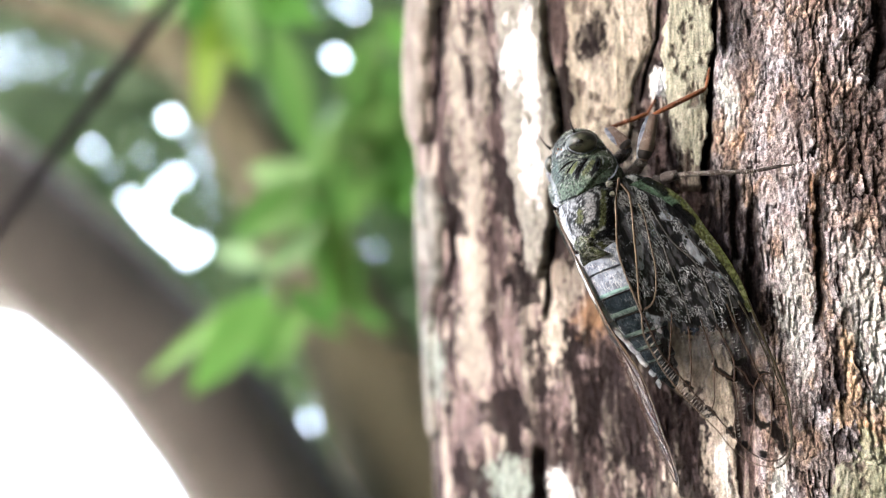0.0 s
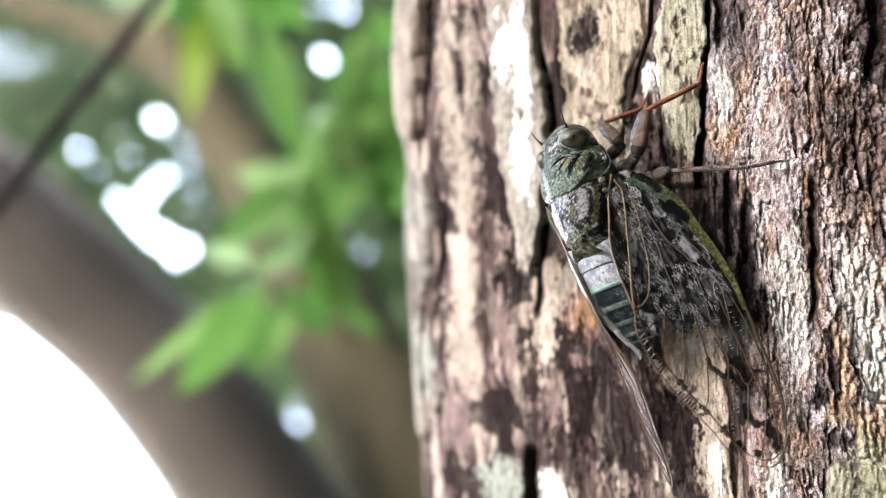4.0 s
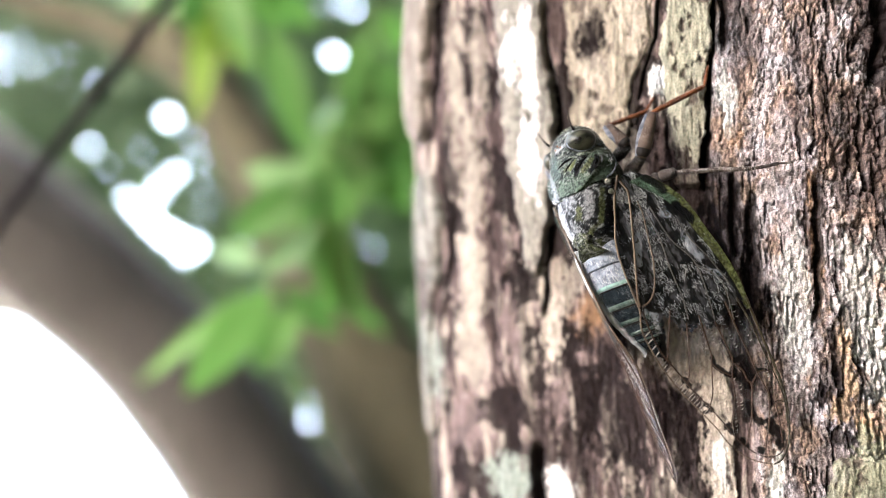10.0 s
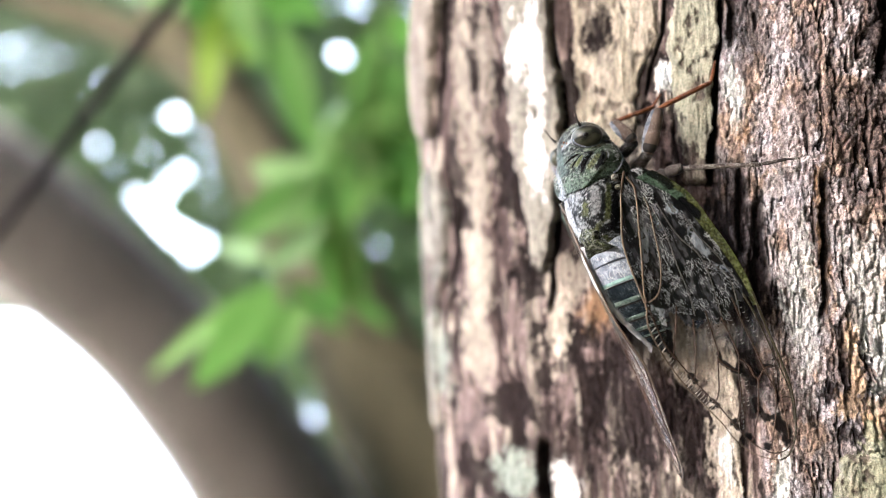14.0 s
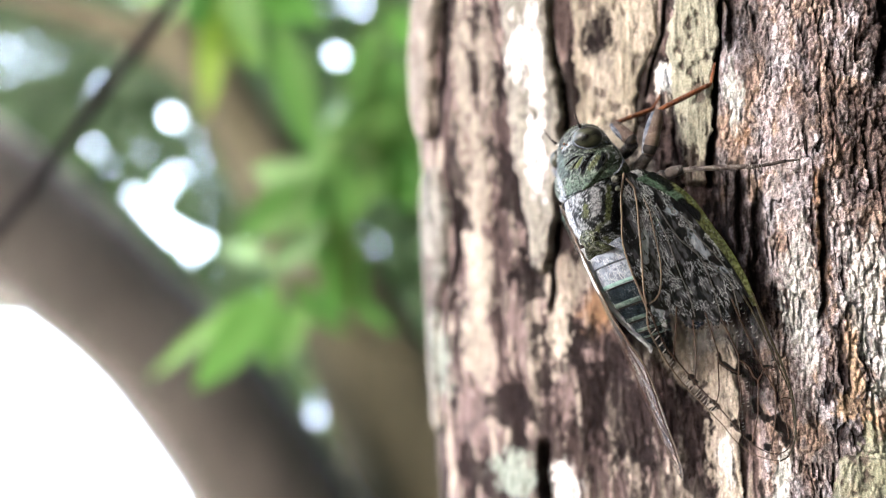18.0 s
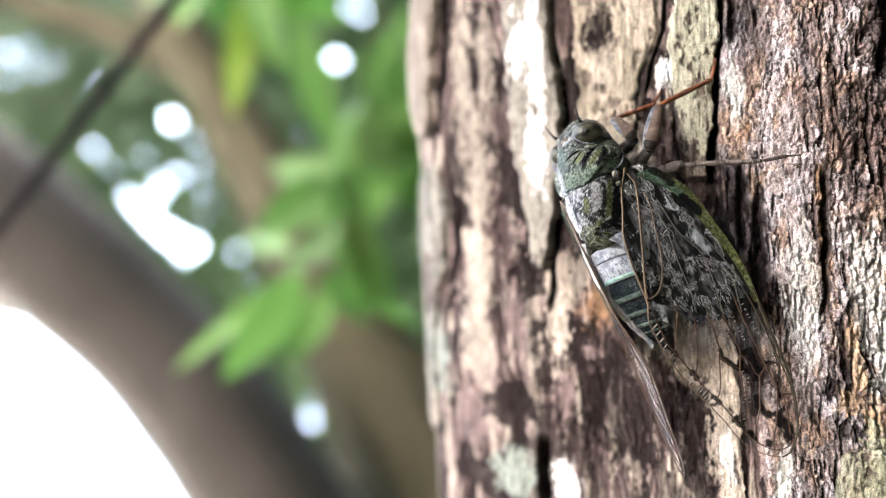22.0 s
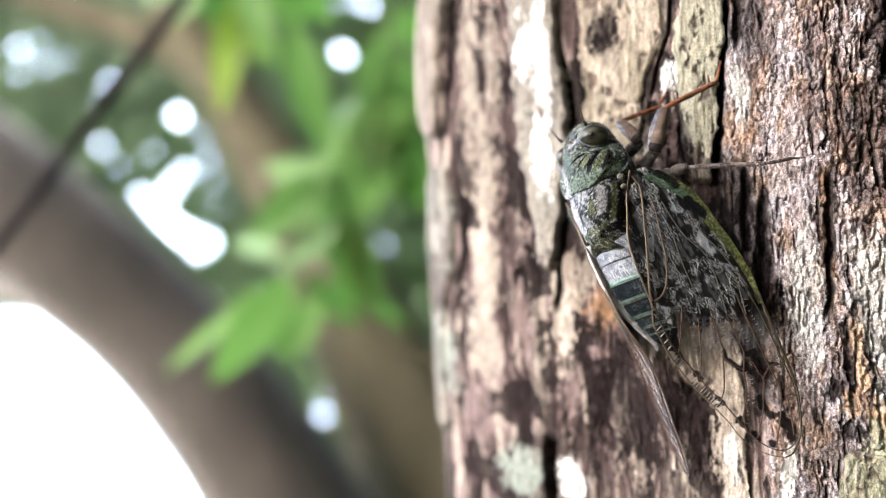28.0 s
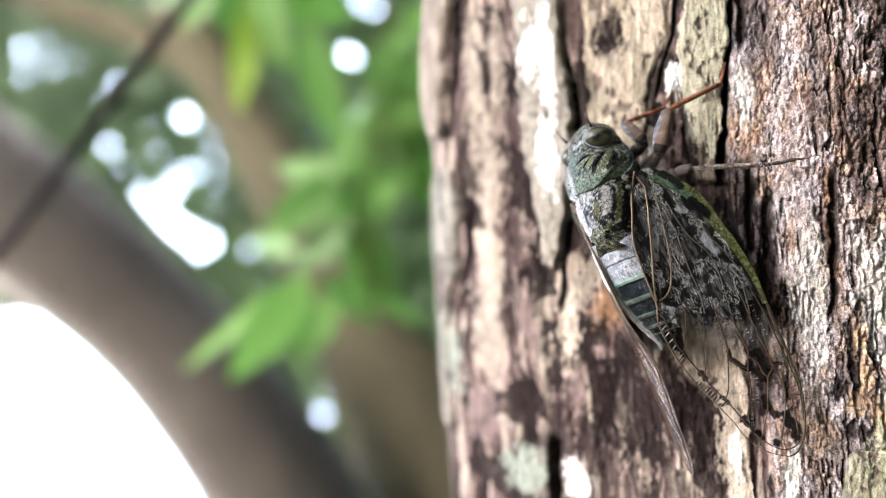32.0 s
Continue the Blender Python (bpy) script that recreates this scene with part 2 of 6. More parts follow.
# cracks: width, depth in millimetres, then girth and height down their length
CRACKS = [
    (0.42, 2.6, lines([32.1, 37.8, 31.9, 28.7, 32.6, 24.9, 33.4, 20.3, 33.5, 13.6, 32.3, 6.1, 30.9, -0.7, 29.9, -9])),
    (0.48, 2.4, lines([53.8, 33.7, 53.1, 25.7, 52.4, 20.4, 51.8, 15, 51, 7.6])),
    (0.26, 1.5, lines([47.7, 34.7, 46.7, 26.5, 45.2, 23.2, 44.2, 19.1])),
    (0.55, 2.0, lines([18, 39.4, 17.1, 28.5, 15.8, 20.8, 13.8, 13.8])),
    (0.45, 1.0, lines([16, 12, 17.9, 4.8, 16.9, -2.3, 14.2, -12, 14.4, -16])),
    (1.0, 2.4, lines([27.8, -26.7, 27.8, -30.5, 27.3, -37.4])),
    (0.42, 1.3, lines([63.2, 8.5, 63.1, 4.2, 63.0, 0.7, 62.7, -4.0, 62.4, -8.4])),
    (0.5, 0.9, lines([56.4, 6.5, 56.0, 2.0, 55.6, -3.0, 54.8, -9.5])),
    (0.45, 0.9, lines([54.6, 9.5, 54.2, 3.5, 53.9, -1.5])),
    (0.5, 0.8, lines([54.5, 33, 54.6, 28, 54.2, 23.5])),
    (0.8, 1.6, lines([70.6, 32, 70.5, 24.4, 69.5, 18.7])),
    (0.4, 1.0, lines([49.7, 17.9, 49.2, 12.5, 48.4, 7.7])),
]

# the border of the rough bark
BORDER = lines([53.6, 33.8, 52.4, 21.7, 51.5, 9.6, 52.2, 4.1, 53.3, -2, 55.1, -8, 55.6, -16, 54.9, -22.7, 55, -32.8])

DARK = np.array((0.013, 0.009, 0.0085))
BROWN = np.array((0.052, 0.035, 0.030))
PINK = np.array((0.195, 0.142, 0.126))
CREAM = np.array((0.33, 0.275, 0.215))
WHITE = np.array((0.70, 0.66, 0.60))
OLIVE = np.array((0.23, 0.22, 0.145))
ORANGE = np.array((0.27, 0.155, 0.08))
SANDY = np.array((0.36, 0.245, 0.155))
GREYGREEN = np.array((0.23, 0.245, 0.20))
ROSY = np.array((0.325, 0.265, 0.244))

# patches: tone, girth, height, half width, half height in millimetres, strength
PATCHES_A = [
    (DARK, 38.4, 27.1, 1.9, 2.9, 0.95), (DARK, 26.8, -3.4, 2.0, 2.8, 0.95), (DARK, 26.4, -22.9, 3.0, 4.6, 0.22),
    (CREAM * 1.2, 30.7, -10.5, 1.5, 5.0, 0.9), (CREAM, 19.5, -14, 2.2, 5.5, 0.75), (CREAM, 20.5, -4.6, 1.6, 5.0, 0.8),
    (DARK, 23, -9.2, 1.3, 5.0, 0.6), (PINK, 25.1, -11.5, 1.2, 3.4, 0.8), (ORANGE, 36, -8.8, 2.2, 2.6, 0.55),
    (DARK, 35.4, -11.8, 0.9, 2.0, 0.8), (GREYGREEN, 23.6, -31.6, 2.8, 2.6, 0.9), (WHITE, 30.4, -31.8, 1.6, 2.4, 0.85),
    (DARK, 38.6, -21.8, 4.5, 6.0, 0.75), (BROWN, 42.7, -19.2, 2.8, 4.5, 0.8), (PINK, 31.5, -20.3, 1.2, 2.6, 0.7),
]
PATCHES_B = [
    (CREAM, 51, -23.1, 1.5, 6.5, 1.0), (WHITE, 51.3, -25.8, 0.8, 3.0, 0.7), (SANDY, 65.1, -10.2, 0.9, 2.4, 0.95), (SANDY, 65.5, -14.6, 0.8, 2.8, 0.95), (SANDY, 64.6, -18.2, 1.6, 1.5, 0.85), (SANDY, 66.6, -19.8, 1.1, 0.9, 0.85),
    (DARK, 64.1, -11.8, 0.5, 3.8, 0.9), (DARK, 66.7, -11.5, 0.5, 3.2, 0.75), (DARK, 64.4, -15.0, 0.6, 1.7, 0.9), (DARK, 65.0, -21.7, 2.3, 1.2, 0.85), (WHITE, 57.4, -27.0, 0.8, 2.6, 0.8), (WHITE * 0.75, 68.4, -13.5, 1.5, 5.0, 0.6), (ORANGE, 68.1, -19.9, 2.0, 2.2, 0.6), (DARK, 62.7, -16.9, 0.9, 1.3, 0.9),
    (BROWN, 62.4, 0.5, 0.7, 9.0, 0.8), (WHITE * 0.75, 60.5, -6.0, 1.8, 7.0, 0.55), (WHITE * 0.75, 67.5, -6.5, 2.4, 6.0, 0.6), (WHITE * 0.7, 54.2, 18.4, 0.8, 3.6, 0.8), (DARK, 65.4, -7.6, 0.7, 1.6, 0.7), (WHITE * 0.7, 54.6, 16.8, 0.9, 3.0, 0.7),
    (ORANGE, 55.1, 13.5, 0.9, 1.6, 0.5), (ORANGE, 62.8, 1.4, 0.6, 8.0, 0.5), (DARK, 70, 23.1, 1.6, 7.0, 0.7),
    (WHITE, 57.1, -27.8, 0.9, 2.4, 0.7), (OLIVE, 67.3, -25.7, 2.6, 4.6, 0.8), (DARK, 65.4, -17.8, 1.2, 1.2, 0.4),
]
PATCHES_C = [
    # sun flecks on the pale strip, painted in white
    (WHITE, 28.2, 26.4, 1.3, 3.2, 0.8), (WHITE, 30.6, 24.0, 0.9, 9.0, 0.8), (WHITE, 29.8, 12.6, 1.1, 5.0, 0.9),
    # creams here lighten the bark to offset the wing's shade
    (BROWN, 49.4, 8.9, 2.0, 2.6, 0.85), (BROWN, 46.3, 12.5, 2.0, 3.2, 0.8), (DARK, 47.7, 9.8, 1.0, 3.5, 0.8), (CREAM, 47.5, -13.8, 2.4, 4.0, 0.85), (CREAM, 51.2, -13.6, 1.2, 3.0, 0.8), (CREAM, 44.9, -11.2, 1.8, 3.2, 0.8),
    (DARK, 44, 14.2, 2.2, 3.2, 0.8), (WHITE, 46.5, 21, 0.8, 1.5, 1.0), (DARK, 35.5, 20.9, 0.8, 3.0, 0.5),
    (CREAM, 38.6, 22, 1.6, 3.0, 0.6), (DARK, 48, 13.2, 0.8, 2.6, 0.7), (CREAM * 0.85, 19.4, 24.3, 1.2, 7.0, 0.8),
    (CREAM * 0.85, 21, 11, 1.6, 7.0, 0.8), (CREAM * 0.8, 22.7, 25.6, 1.2, 6.0, 0.6), (DARK, 23.9, 18.6, 1.2, 9.0, 0.3), (DARK, 24.4, 1.6, 1.2, 4.5, 0.4),
    (BROWN, 8.8, -6.7, 2.4, 3.6, 0.7), (GREYGREEN, 11.6, -16.4, 1.6, 5.0, 0.7), (DARK, 32.6, -27, 2.0, 3.0, 0.6),
    (DARK * 1.5, 41.9, -21, 4.2, 5.4, 0.85), (DARK, 45.4, -20.6, 1.6, 3.5, 0.8), (CREAM, 32.4, -4.4, 2.6, 3.2, 0.6), (PINK, 18, -23.5, 2.4, 4.0, 0.6), (DARK, 46.6, -22.6, 1.4, 5.0, 0.75),
]


def relief_and_tone(s, z, plate=None):
    """Height in millimetres and base colour of the bark, with some shade painted in."""
    warp = (fbm(s * 0.25, z * 0.12, 5, 3) - 0.5) * 3
    fib = fbm(s * 1.1 + warp, z * 0.09, 11, 4, 0.6)
    blot = fbm(s * 0.42 + warp * 0.5, z * 0.22, 23, 4, 0.6)
    fine = fbm(s * 4.5, z * 0.9, 31, 3, 0.6)
    grain = fbm(s * 7, z * 1.6, 37, 2)
    tone = blend(PINK + 0 * s[..., None], CREAM, step(0.50, 0.62, fib))
    tone = blend(tone, BROWN, step(0.49, 0.43, fib) * 0.9)
    tone = blend(tone, BROWN, step(0.50, 0.56, fbm(s * 1.6, z * 0.14, 27, 4, 0.6)) * 0.6)
    tone = blend(tone, DARK, step(0.51, 0.45, blot) * 0.9)
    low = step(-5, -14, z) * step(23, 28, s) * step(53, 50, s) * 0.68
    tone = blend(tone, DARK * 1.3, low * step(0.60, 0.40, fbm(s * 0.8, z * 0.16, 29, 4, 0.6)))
    h = 0.7 * (fib - 0.5) + 0.35 * (fine - 0.5) + 0.6 * (blot - 0.5)
    # rough, pitted bark beyond the border
    edge = np.interp(z, *BORDER) + (fbm(z * 0.5, 0 * z, 3, 3) - 0.5) * 1.6
    rough = step(0, 0.8, s - edge)
    wa, wb = (fbm(s * 0.9, z * 0.4, 41, 4, 0.6) - 0.5) * 2.2, (fbm(s * 1.1, z * 0.7, 43, 4, 0.6) - 0.5) * 2.6
    coarse = step(59, 66, s + 4 * (fbm(s * 0.2, z * 0.1, 45, 3) - 0.5))
    # long knobs, smaller knobs on and between them, crumbs, and upright fissures
    b1, b2 = cells(s / 1.15 + wa * 0.5, z / 3.4 + wb * 0.4, 46)
    c1, c2 = cells(s / 0.60 + wa * 0.6, z / 1.35 + wb * 0.5, 47)
    e1, e2 = cells(s / 0.30 + wb * 0.4, z / 0.48 + wa * 0.4, 53)
    big = np.clip((b2 - b1) * 2.2, 0, 1) ** 0.6
    knob = np.clip((c2 - c1) * 2.0, 0, 1) ** 0.6
    crumb = np.clip((e2 - e1) * 1.6, 0, 1) ** 0.7
    rugged = fbm(s * 2.6, z * 1.5, 57, 4, 0.65) - 0.5
    fissure = np.abs(fbm(s / 0.95 + wa * 0.3, z / 7.5 + wb * 0.15, 59, 3) - 0.5)
    swell = fbm(s / 4, z / 12, 61, 3)
    worn = step(0.38, 0.58, fbm(s / 2.2, z / 5.0, 63, 3)) * (1 - 0.6 * coarse)
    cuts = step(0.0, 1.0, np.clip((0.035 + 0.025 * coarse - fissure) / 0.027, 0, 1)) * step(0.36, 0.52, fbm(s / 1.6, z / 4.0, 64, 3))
    hr = 0.75 + 0.60 * coarse * big + (0.30 - 0.22 * worn) * knob + 0.14 * crumb + 0.55 * rugged + 1.1 * (swell - 0.5) - (0.45 + 0.3 * coarse) * cuts
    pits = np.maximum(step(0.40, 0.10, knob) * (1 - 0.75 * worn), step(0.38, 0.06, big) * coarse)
    tr = blend(ROSY * 0.82 + 0 * s[..., None], np.array((0.40, 0.335, 0.315)), step(0.42, 0.62, fbm(s * 0.9, z * 0.5, 67, 4)))
    tr = blend(tr, np.array((0.36, 0.24, 0.16)), step(0.50, 0.62, fbm(s * 0.5, z * 0.28, 71, 4)) * 0.7)
    tr = blend(tr, np.array((0.45, 0.41, 0.42)), step(0.54, 0.66, fbm(s * 0.45, z * 0.16, 72, 4)) * 0.55)
    tr = blend(tr, np.array((0.17, 0.115, 0.09)), coarse * step(-2, 10, z) * step(0.42, 0.58, fbm(s * 0.7, z * 0.35, 75, 4)) * 0.8)
    # gaps, crumb edges and fissures browned, their shade painted into the tone
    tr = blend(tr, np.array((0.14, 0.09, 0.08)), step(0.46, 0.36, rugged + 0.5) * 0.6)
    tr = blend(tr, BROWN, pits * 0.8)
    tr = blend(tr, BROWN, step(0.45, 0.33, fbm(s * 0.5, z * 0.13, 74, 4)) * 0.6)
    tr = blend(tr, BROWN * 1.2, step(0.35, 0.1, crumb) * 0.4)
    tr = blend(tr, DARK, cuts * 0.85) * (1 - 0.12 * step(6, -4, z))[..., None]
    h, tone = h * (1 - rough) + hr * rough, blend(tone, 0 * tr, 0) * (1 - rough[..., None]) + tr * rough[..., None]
    if plate is None:
        # dark bark and the wing's shade, painted along the border, broken by paler crumbs
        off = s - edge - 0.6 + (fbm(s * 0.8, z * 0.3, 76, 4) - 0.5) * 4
        shade_seam = step(-4.4, -3.2, off) * step(4.2, 2.6, off) * np.maximum(step(-13, -8, z) * step(13, 9, z), 0.7 * step(22, 26, z))
        tone = blend(tone, DARK * 0.5, shade_seam * (0.80 + 0.18 * step(0.60, 0.45, fbm(s * 2.2, z * 0.6, 78, 3))))
    ragged = (fbm(s * 0.9, z * 0.5, 73, 4, 0.65) - 0.5) * 2.0 + (fbm(s * 3.2, z * 1.3, 79, 3, 0.6) - 0.5) * 1.6
    patchy = 0.55 + 0.9 * fbm(s * 2.2, z * 0.6, 77, 3)
    if plate is not None:
        tone = blend(tone, plate[0], plate[1])
    for col, ps, pz, rs, rz, k in PATCHES_A + PATCHES_B + PATCHES_C:
        wide = 1 + 0.8 * min(1, max(0, (17 - ps) / 8))
        d = np.hypot((s - ps) / (rs * wide), (z - pz) / (rz * 1.1)) + ragged * 0.8
        f = np.clip(step(1.25, 0.8, d) * k * patchy, 0, 1)
        tone = blend(tone, col, f)
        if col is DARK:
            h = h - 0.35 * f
    if plate is None:
        wob = (fbm(z * 0.35, 0 * z, 83, 4) - 0.5) * 1.4
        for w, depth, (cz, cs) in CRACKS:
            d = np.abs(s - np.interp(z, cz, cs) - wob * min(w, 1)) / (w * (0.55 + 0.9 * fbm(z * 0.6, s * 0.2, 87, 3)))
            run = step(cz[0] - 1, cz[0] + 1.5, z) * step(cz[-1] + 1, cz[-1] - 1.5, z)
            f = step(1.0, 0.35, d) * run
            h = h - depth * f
            # dark wood in the crack, blackened further to paint in its shade
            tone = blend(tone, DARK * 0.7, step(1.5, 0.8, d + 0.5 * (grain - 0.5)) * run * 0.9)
    return h, tone * np.array((0.965, 1.0, 1.06))


def sheet(name, P, tone, material, parent, label="", closed=False):
    """A grid of places as one smooth mesh, with its tone."""
    nr, nc = P.shape[:2]
    me = bpy.data.meshes.new(name)
    idx = np.arange(nr * nc).reshape(nr, nc)
    if closed:
        idx = np.concatenate([idx, idx[:, :1]], 1)
    q = np.stack([idx[:-1, :-1], idx[:-1, 1:], idx[1:, 1:], idx[1:, :-1]], -1).reshape(-1, 4)
    me.vertices.add(nr * nc)
    me.vertices.foreach_set("co", P.astype(np.float32).ravel())
    me.loops.add(q.size)
    me.loops.foreach_set("vertex_index", q.astype(np.int32).ravel())
    me.polygons.add(len(q))
    me.polygons.foreach_set("loop_start", np.arange(0, q.size, 4, dtype=np.int32))
    me.update(calc_edges=True)
    if tone is not None:
        at = me.attributes.new("tone", "FLOAT_COLOR", "POINT")
        rgba = np.concatenate([tone, np.ones(tone.shape[:-1] + (1,))], -1)
        at.data.foreach_set("color", rgba.astype(np.float32).ravel())
    return part_mesh(name, me, material, parent, label)


HEIGHTS = np.concatenate([np.linspace(-1560, -60, 24, endpoint=False), np.linspace(-60, -42, 20, endpoint=False),
                          np.linspace(-42, 42, 660, endpoint=False), np.linspace(42, 60, 20, endpoint=False), np.linspace(60, 3200, 40)])


def main_tree():
    tree = empty("tree", REST)
    tagged(tree, "leaning tree trunk with peeling pinkish brown bark", "tree")
    f, z = np.meshgrid(ANGLES, HEIGHTS)
    s = np.interp(f, FINE, ARC)
    s = np.where(f < FINE[0], ARC[0] + (f - FINE[0]) * 60, s)
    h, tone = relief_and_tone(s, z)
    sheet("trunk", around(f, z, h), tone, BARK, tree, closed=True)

    def plate(edge_a, edge_b, thick, tint, amount, seed, lift=0.0, label="", spotty=0.85):
        """A loose strip of bark between two edges, each a run of girth and height."""
        (za, sa), (zb, sb) = lines(edge_a), lines(edge_b)
        z0, z1 = max(za[0], zb[0]), min(za[-1], zb[-1])
        nz, ns = int((z1 - z0) / 0.22) + 2, 70
        zz, k = np.meshgrid(np.linspace(z0, z1, nz), np.linspace(0, 1, ns), indexing="ij")
        ends = step(0, 0.06, (zz - z0) / (z1 - z0)) * step(1, 0.94, (zz - z0) / (z1 - z0))
        pinch = (1 - ends) * 0.22 * (0.4 + fbm(zz * 1.1, k * 3, seed + 9, 3))
        a = np.interp(zz, za, sa) + (fbm(zz * 0.45, 0 * zz, seed, 4, 0.6) - 0.5) * 1.6
        b = np.interp(zz, zb, sb) + (fbm(zz * 0.45, 0 * zz, seed + 7, 4, 0.6) - 0.5) * 1.6
        kk = k * (1 - 2 * pinch) + pinch
        s = a + (b - a) * kk
        rim = (1 - np.abs(2 * k - 1) ** 22) * np.where(z1 > 45, step(0, 0.05, (zz - z0) / (z1 - z0)), ends)
        s = s - np.sign(k - 0.5) * (1 - rim) * 0.6
        hh, tone = relief_and_tone(s, zz, plate=(tint, amount))
        long_grain = fbm(s * 2.6, zz * 0.10, seed + 3, 4, 0.6)
        spots = fbm(s * 0.9, zz * 0.5, seed + 5, 4, 0.65)
        tone = blend(tone, BROWN, step(0.40, 0.28, spots) * spotty)
        tone = blend(tone, tone * 0.6, step(0.45, 0.3, long_grain) * 0.6)
        out = -1.6 + (thick + 1.6 + lift * k) * rim + 0.35 * (hh - 0.2) * rim + 0.3 * (long_grain - 0.5) - 0.3 * step(0.40, 0.3, spots) * rim
        sheet("bark_strip", on_bark(s, zz, out), tone, BARK, tree, label)

    plate([13.9, 40.5, 4, 28.4, 2.2, 21.7, 12.2, 14.7], [17.8, 39.4, 16, 25.5, 14.8, 19.3, 13.5, 14.5], 1.5, CREAM * 0.85, 0.6, 101, 0.0, "beige loose bark strip", 0.3)
    plate([10.6, 13.6, 1.7, 1.9, 1.4, -10.8, 1.1, -23.6, 0.8, -32.7], [15.3, 13, 16.8, 4.8, 15.6, -3.1, 10.4, -14.9, 9.4, -30.2], 1.0, GREYGREEN * 0.6 + CREAM * 0.4, 0.45, 111, 0.0, "grey-green loose bark strip", 0.8)
    plate([25.7, 38.5, 25.8, 29.3, 25.7, 18.5, 26.8, 9.3, 27.8, 0.8, 28, -5.3], [32.9, 37.6, 32.6, 28.7, 33.6, 21.8, 33.6, 13.6, 32.2, 6.1, 29.5, -5.2], 1.2, np.array((0.235, 0.21, 0.17)), 0.85, 121, 0.5, "pale cream loose bark strip", 0.25)
    plate([35.2, 37.3, 34.5, 28.4, 34.9, 20.9, 34.9, 11.2], [47.3, 34.8, 46.1, 25.9, 43.8, 19.9, 42.4, 10.8], 0.7, np.array((0.35, 0.295, 0.21)), 0.6, 131, 0.0, "", 0.7)
    plate([48.2, 34.6, 47.2, 26.5, 47.1, 20.2, 47.6, 13.2, 48, 6.6], [53.9, 33.7, 53.2, 25.7, 52.5, 19.7, 51.8, 13, 50.9, 6.5], 1.3, np.array((0.28, 0.26, 0.185)), 0.85, 141, 0.2, "yellowish peeled bark strip")
    plate([50.2, -10.2, 50.1, -15, 49.9, -21.9, 50.1, -33.5], [52.9, -10.1, 53, -14.8, 53.2, -21.5, 53.4, -33], 0.9, CREAM * 1.6, 0.9, 151)
    plate([63.3, -23.4, 62.2, -26.7, 61.5, -32.6], [71.2, -19.1, 71.4, -26.1, 71.1, -31.9], 2.0, OLIVE, 0.7, 161, 0.0, "lichen-tinted bark plate")
    # a small chalky lichen spot beside the foot
    zz, k = np.meshgrid(np.linspace(-1, 1, 40), np.linspace(-1, 1, 30), indexing="ij")
    cs, cz = (46.5, 21.1)
    r = np.hypot(zz, k) + 0.5 * (fbm(zz * 2 + 5, k * 2, 91, 3) - 0.5)
    bump = step(1.0, 0.5, r) * (1.3 + 0.8 * (fbm(zz * 4, k * 4 + 3, 92, 3) - 0.5)) - 0.6
    sheet("lichen_spot", on_bark(cs + k * 1.05, cz + zz * 1.9, bump), np.full(zz.shape + (3,), 0.6) * (0.8 + 0.2 * fbm(zz * 5, k * 5, 93, 2))[..., None], BARK, tree, "chalky white lichen spot")
    return tree


main_tree()


# ---- the insect ----
def insect_shell(name, stops, rough=0.5, scale=600.0, fleck=0.35, lean=(1, 1, 1)):
    """Mottled shell with a down of short pale hairs."""
    n = Nodes(name, rough)
    a = n.noise(scale, 4, 0.6, n.mapped(*lean), 0.6)
    c = n.ramp(a, [(p, tuple(v * 0.62 for v in q)) for p, q in stops])
    hair = n.noise(1.0, 3, 0.6, n.mapped(9000, 2400, 6000), 1.2)
    thick = n.ramp(n.noise(900, 2), [(0.45, 0.05), (0.54, 1.0)])
    down = n.mix(1.0, n.ramp(hair, [(0.55, 0.0), (0.585, fleck)]), thick, "MULTIPLY")
    c = n.mix(down, c, (0.46, 0.46, 0.44))
    n.color(c).bump(hair, 1.0, 0.0002)
    n.set(Specular_IOR_Level=0.05)
    return n.mat


BLACK, DEEP = (0.003, 0.003, 0.004), (0.009, 0.009, 0.009)
SHELL_OLIVE = insect_shell("olive_dark_shell", [(0.43, BLACK), (0.47, DEEP), (0.485, (0.06, 0.068, 0.015)), (0.53, (0.09, 0.095, 0.03)), (0.56, DEEP), (0.62, (0.16, 0.16, 0.15))], 0.5, 330, 1.0, (1.3, 0.6, 1))
SHELL_BLACK = insect_shell("black_segment_shell", [(0.4, (0.004, 0.0065, 0.0085)), (0.6, (0.017, 0.024, 0.030))], 0.4, 900, 0.12)
SHELL_WHITE = insect_shell("powdery_white_shell", [(0.4, (0.15, 0.165, 0.20)), (0.6, (0.33, 0.355, 0.41))], 0.7, 1500, 0.6)
FRINGE = insect_shell("white_fringe", [(0.4, (0.50, 0.50, 0.51)), (0.6, (0.85, 0.85, 0.85))], 0.7, 900, 0.8)
BAND_GREEN = insect_shell("green_band", [(0.4, (0.055, 0.08, 0.07)), (0.6, (0.12, 0.16, 0.135))], 0.5, 1300, 0.25)
BAND_TEAL = insect_shell("teal_band", [(0.4, (0.16, 0.26, 0.23)), (0.6, (0.28, 0.42, 0.37))], 0.5, 1300, 0.2)
LEG_GREY = insect_shell("grey_leg", [(0.42, (0.010, 0.008, 0.008)), (0.49, (0.032, 0.026, 0.022)), (0.60, (0.075, 0.062, 0.055))], 0.5, 420, 0.15)
PIT = Nodes("black_pit", 1.0).color((0.003, 0.003, 0.003)).set(Specular_IOR_Level=0.0).mat
CUSHION = insect_shell("olive_cushion", [(0.4, (0.055, 0.062, 0.020)), (0.6, (0.105, 0.118, 0.045))], 0.5, 500, 0.2)
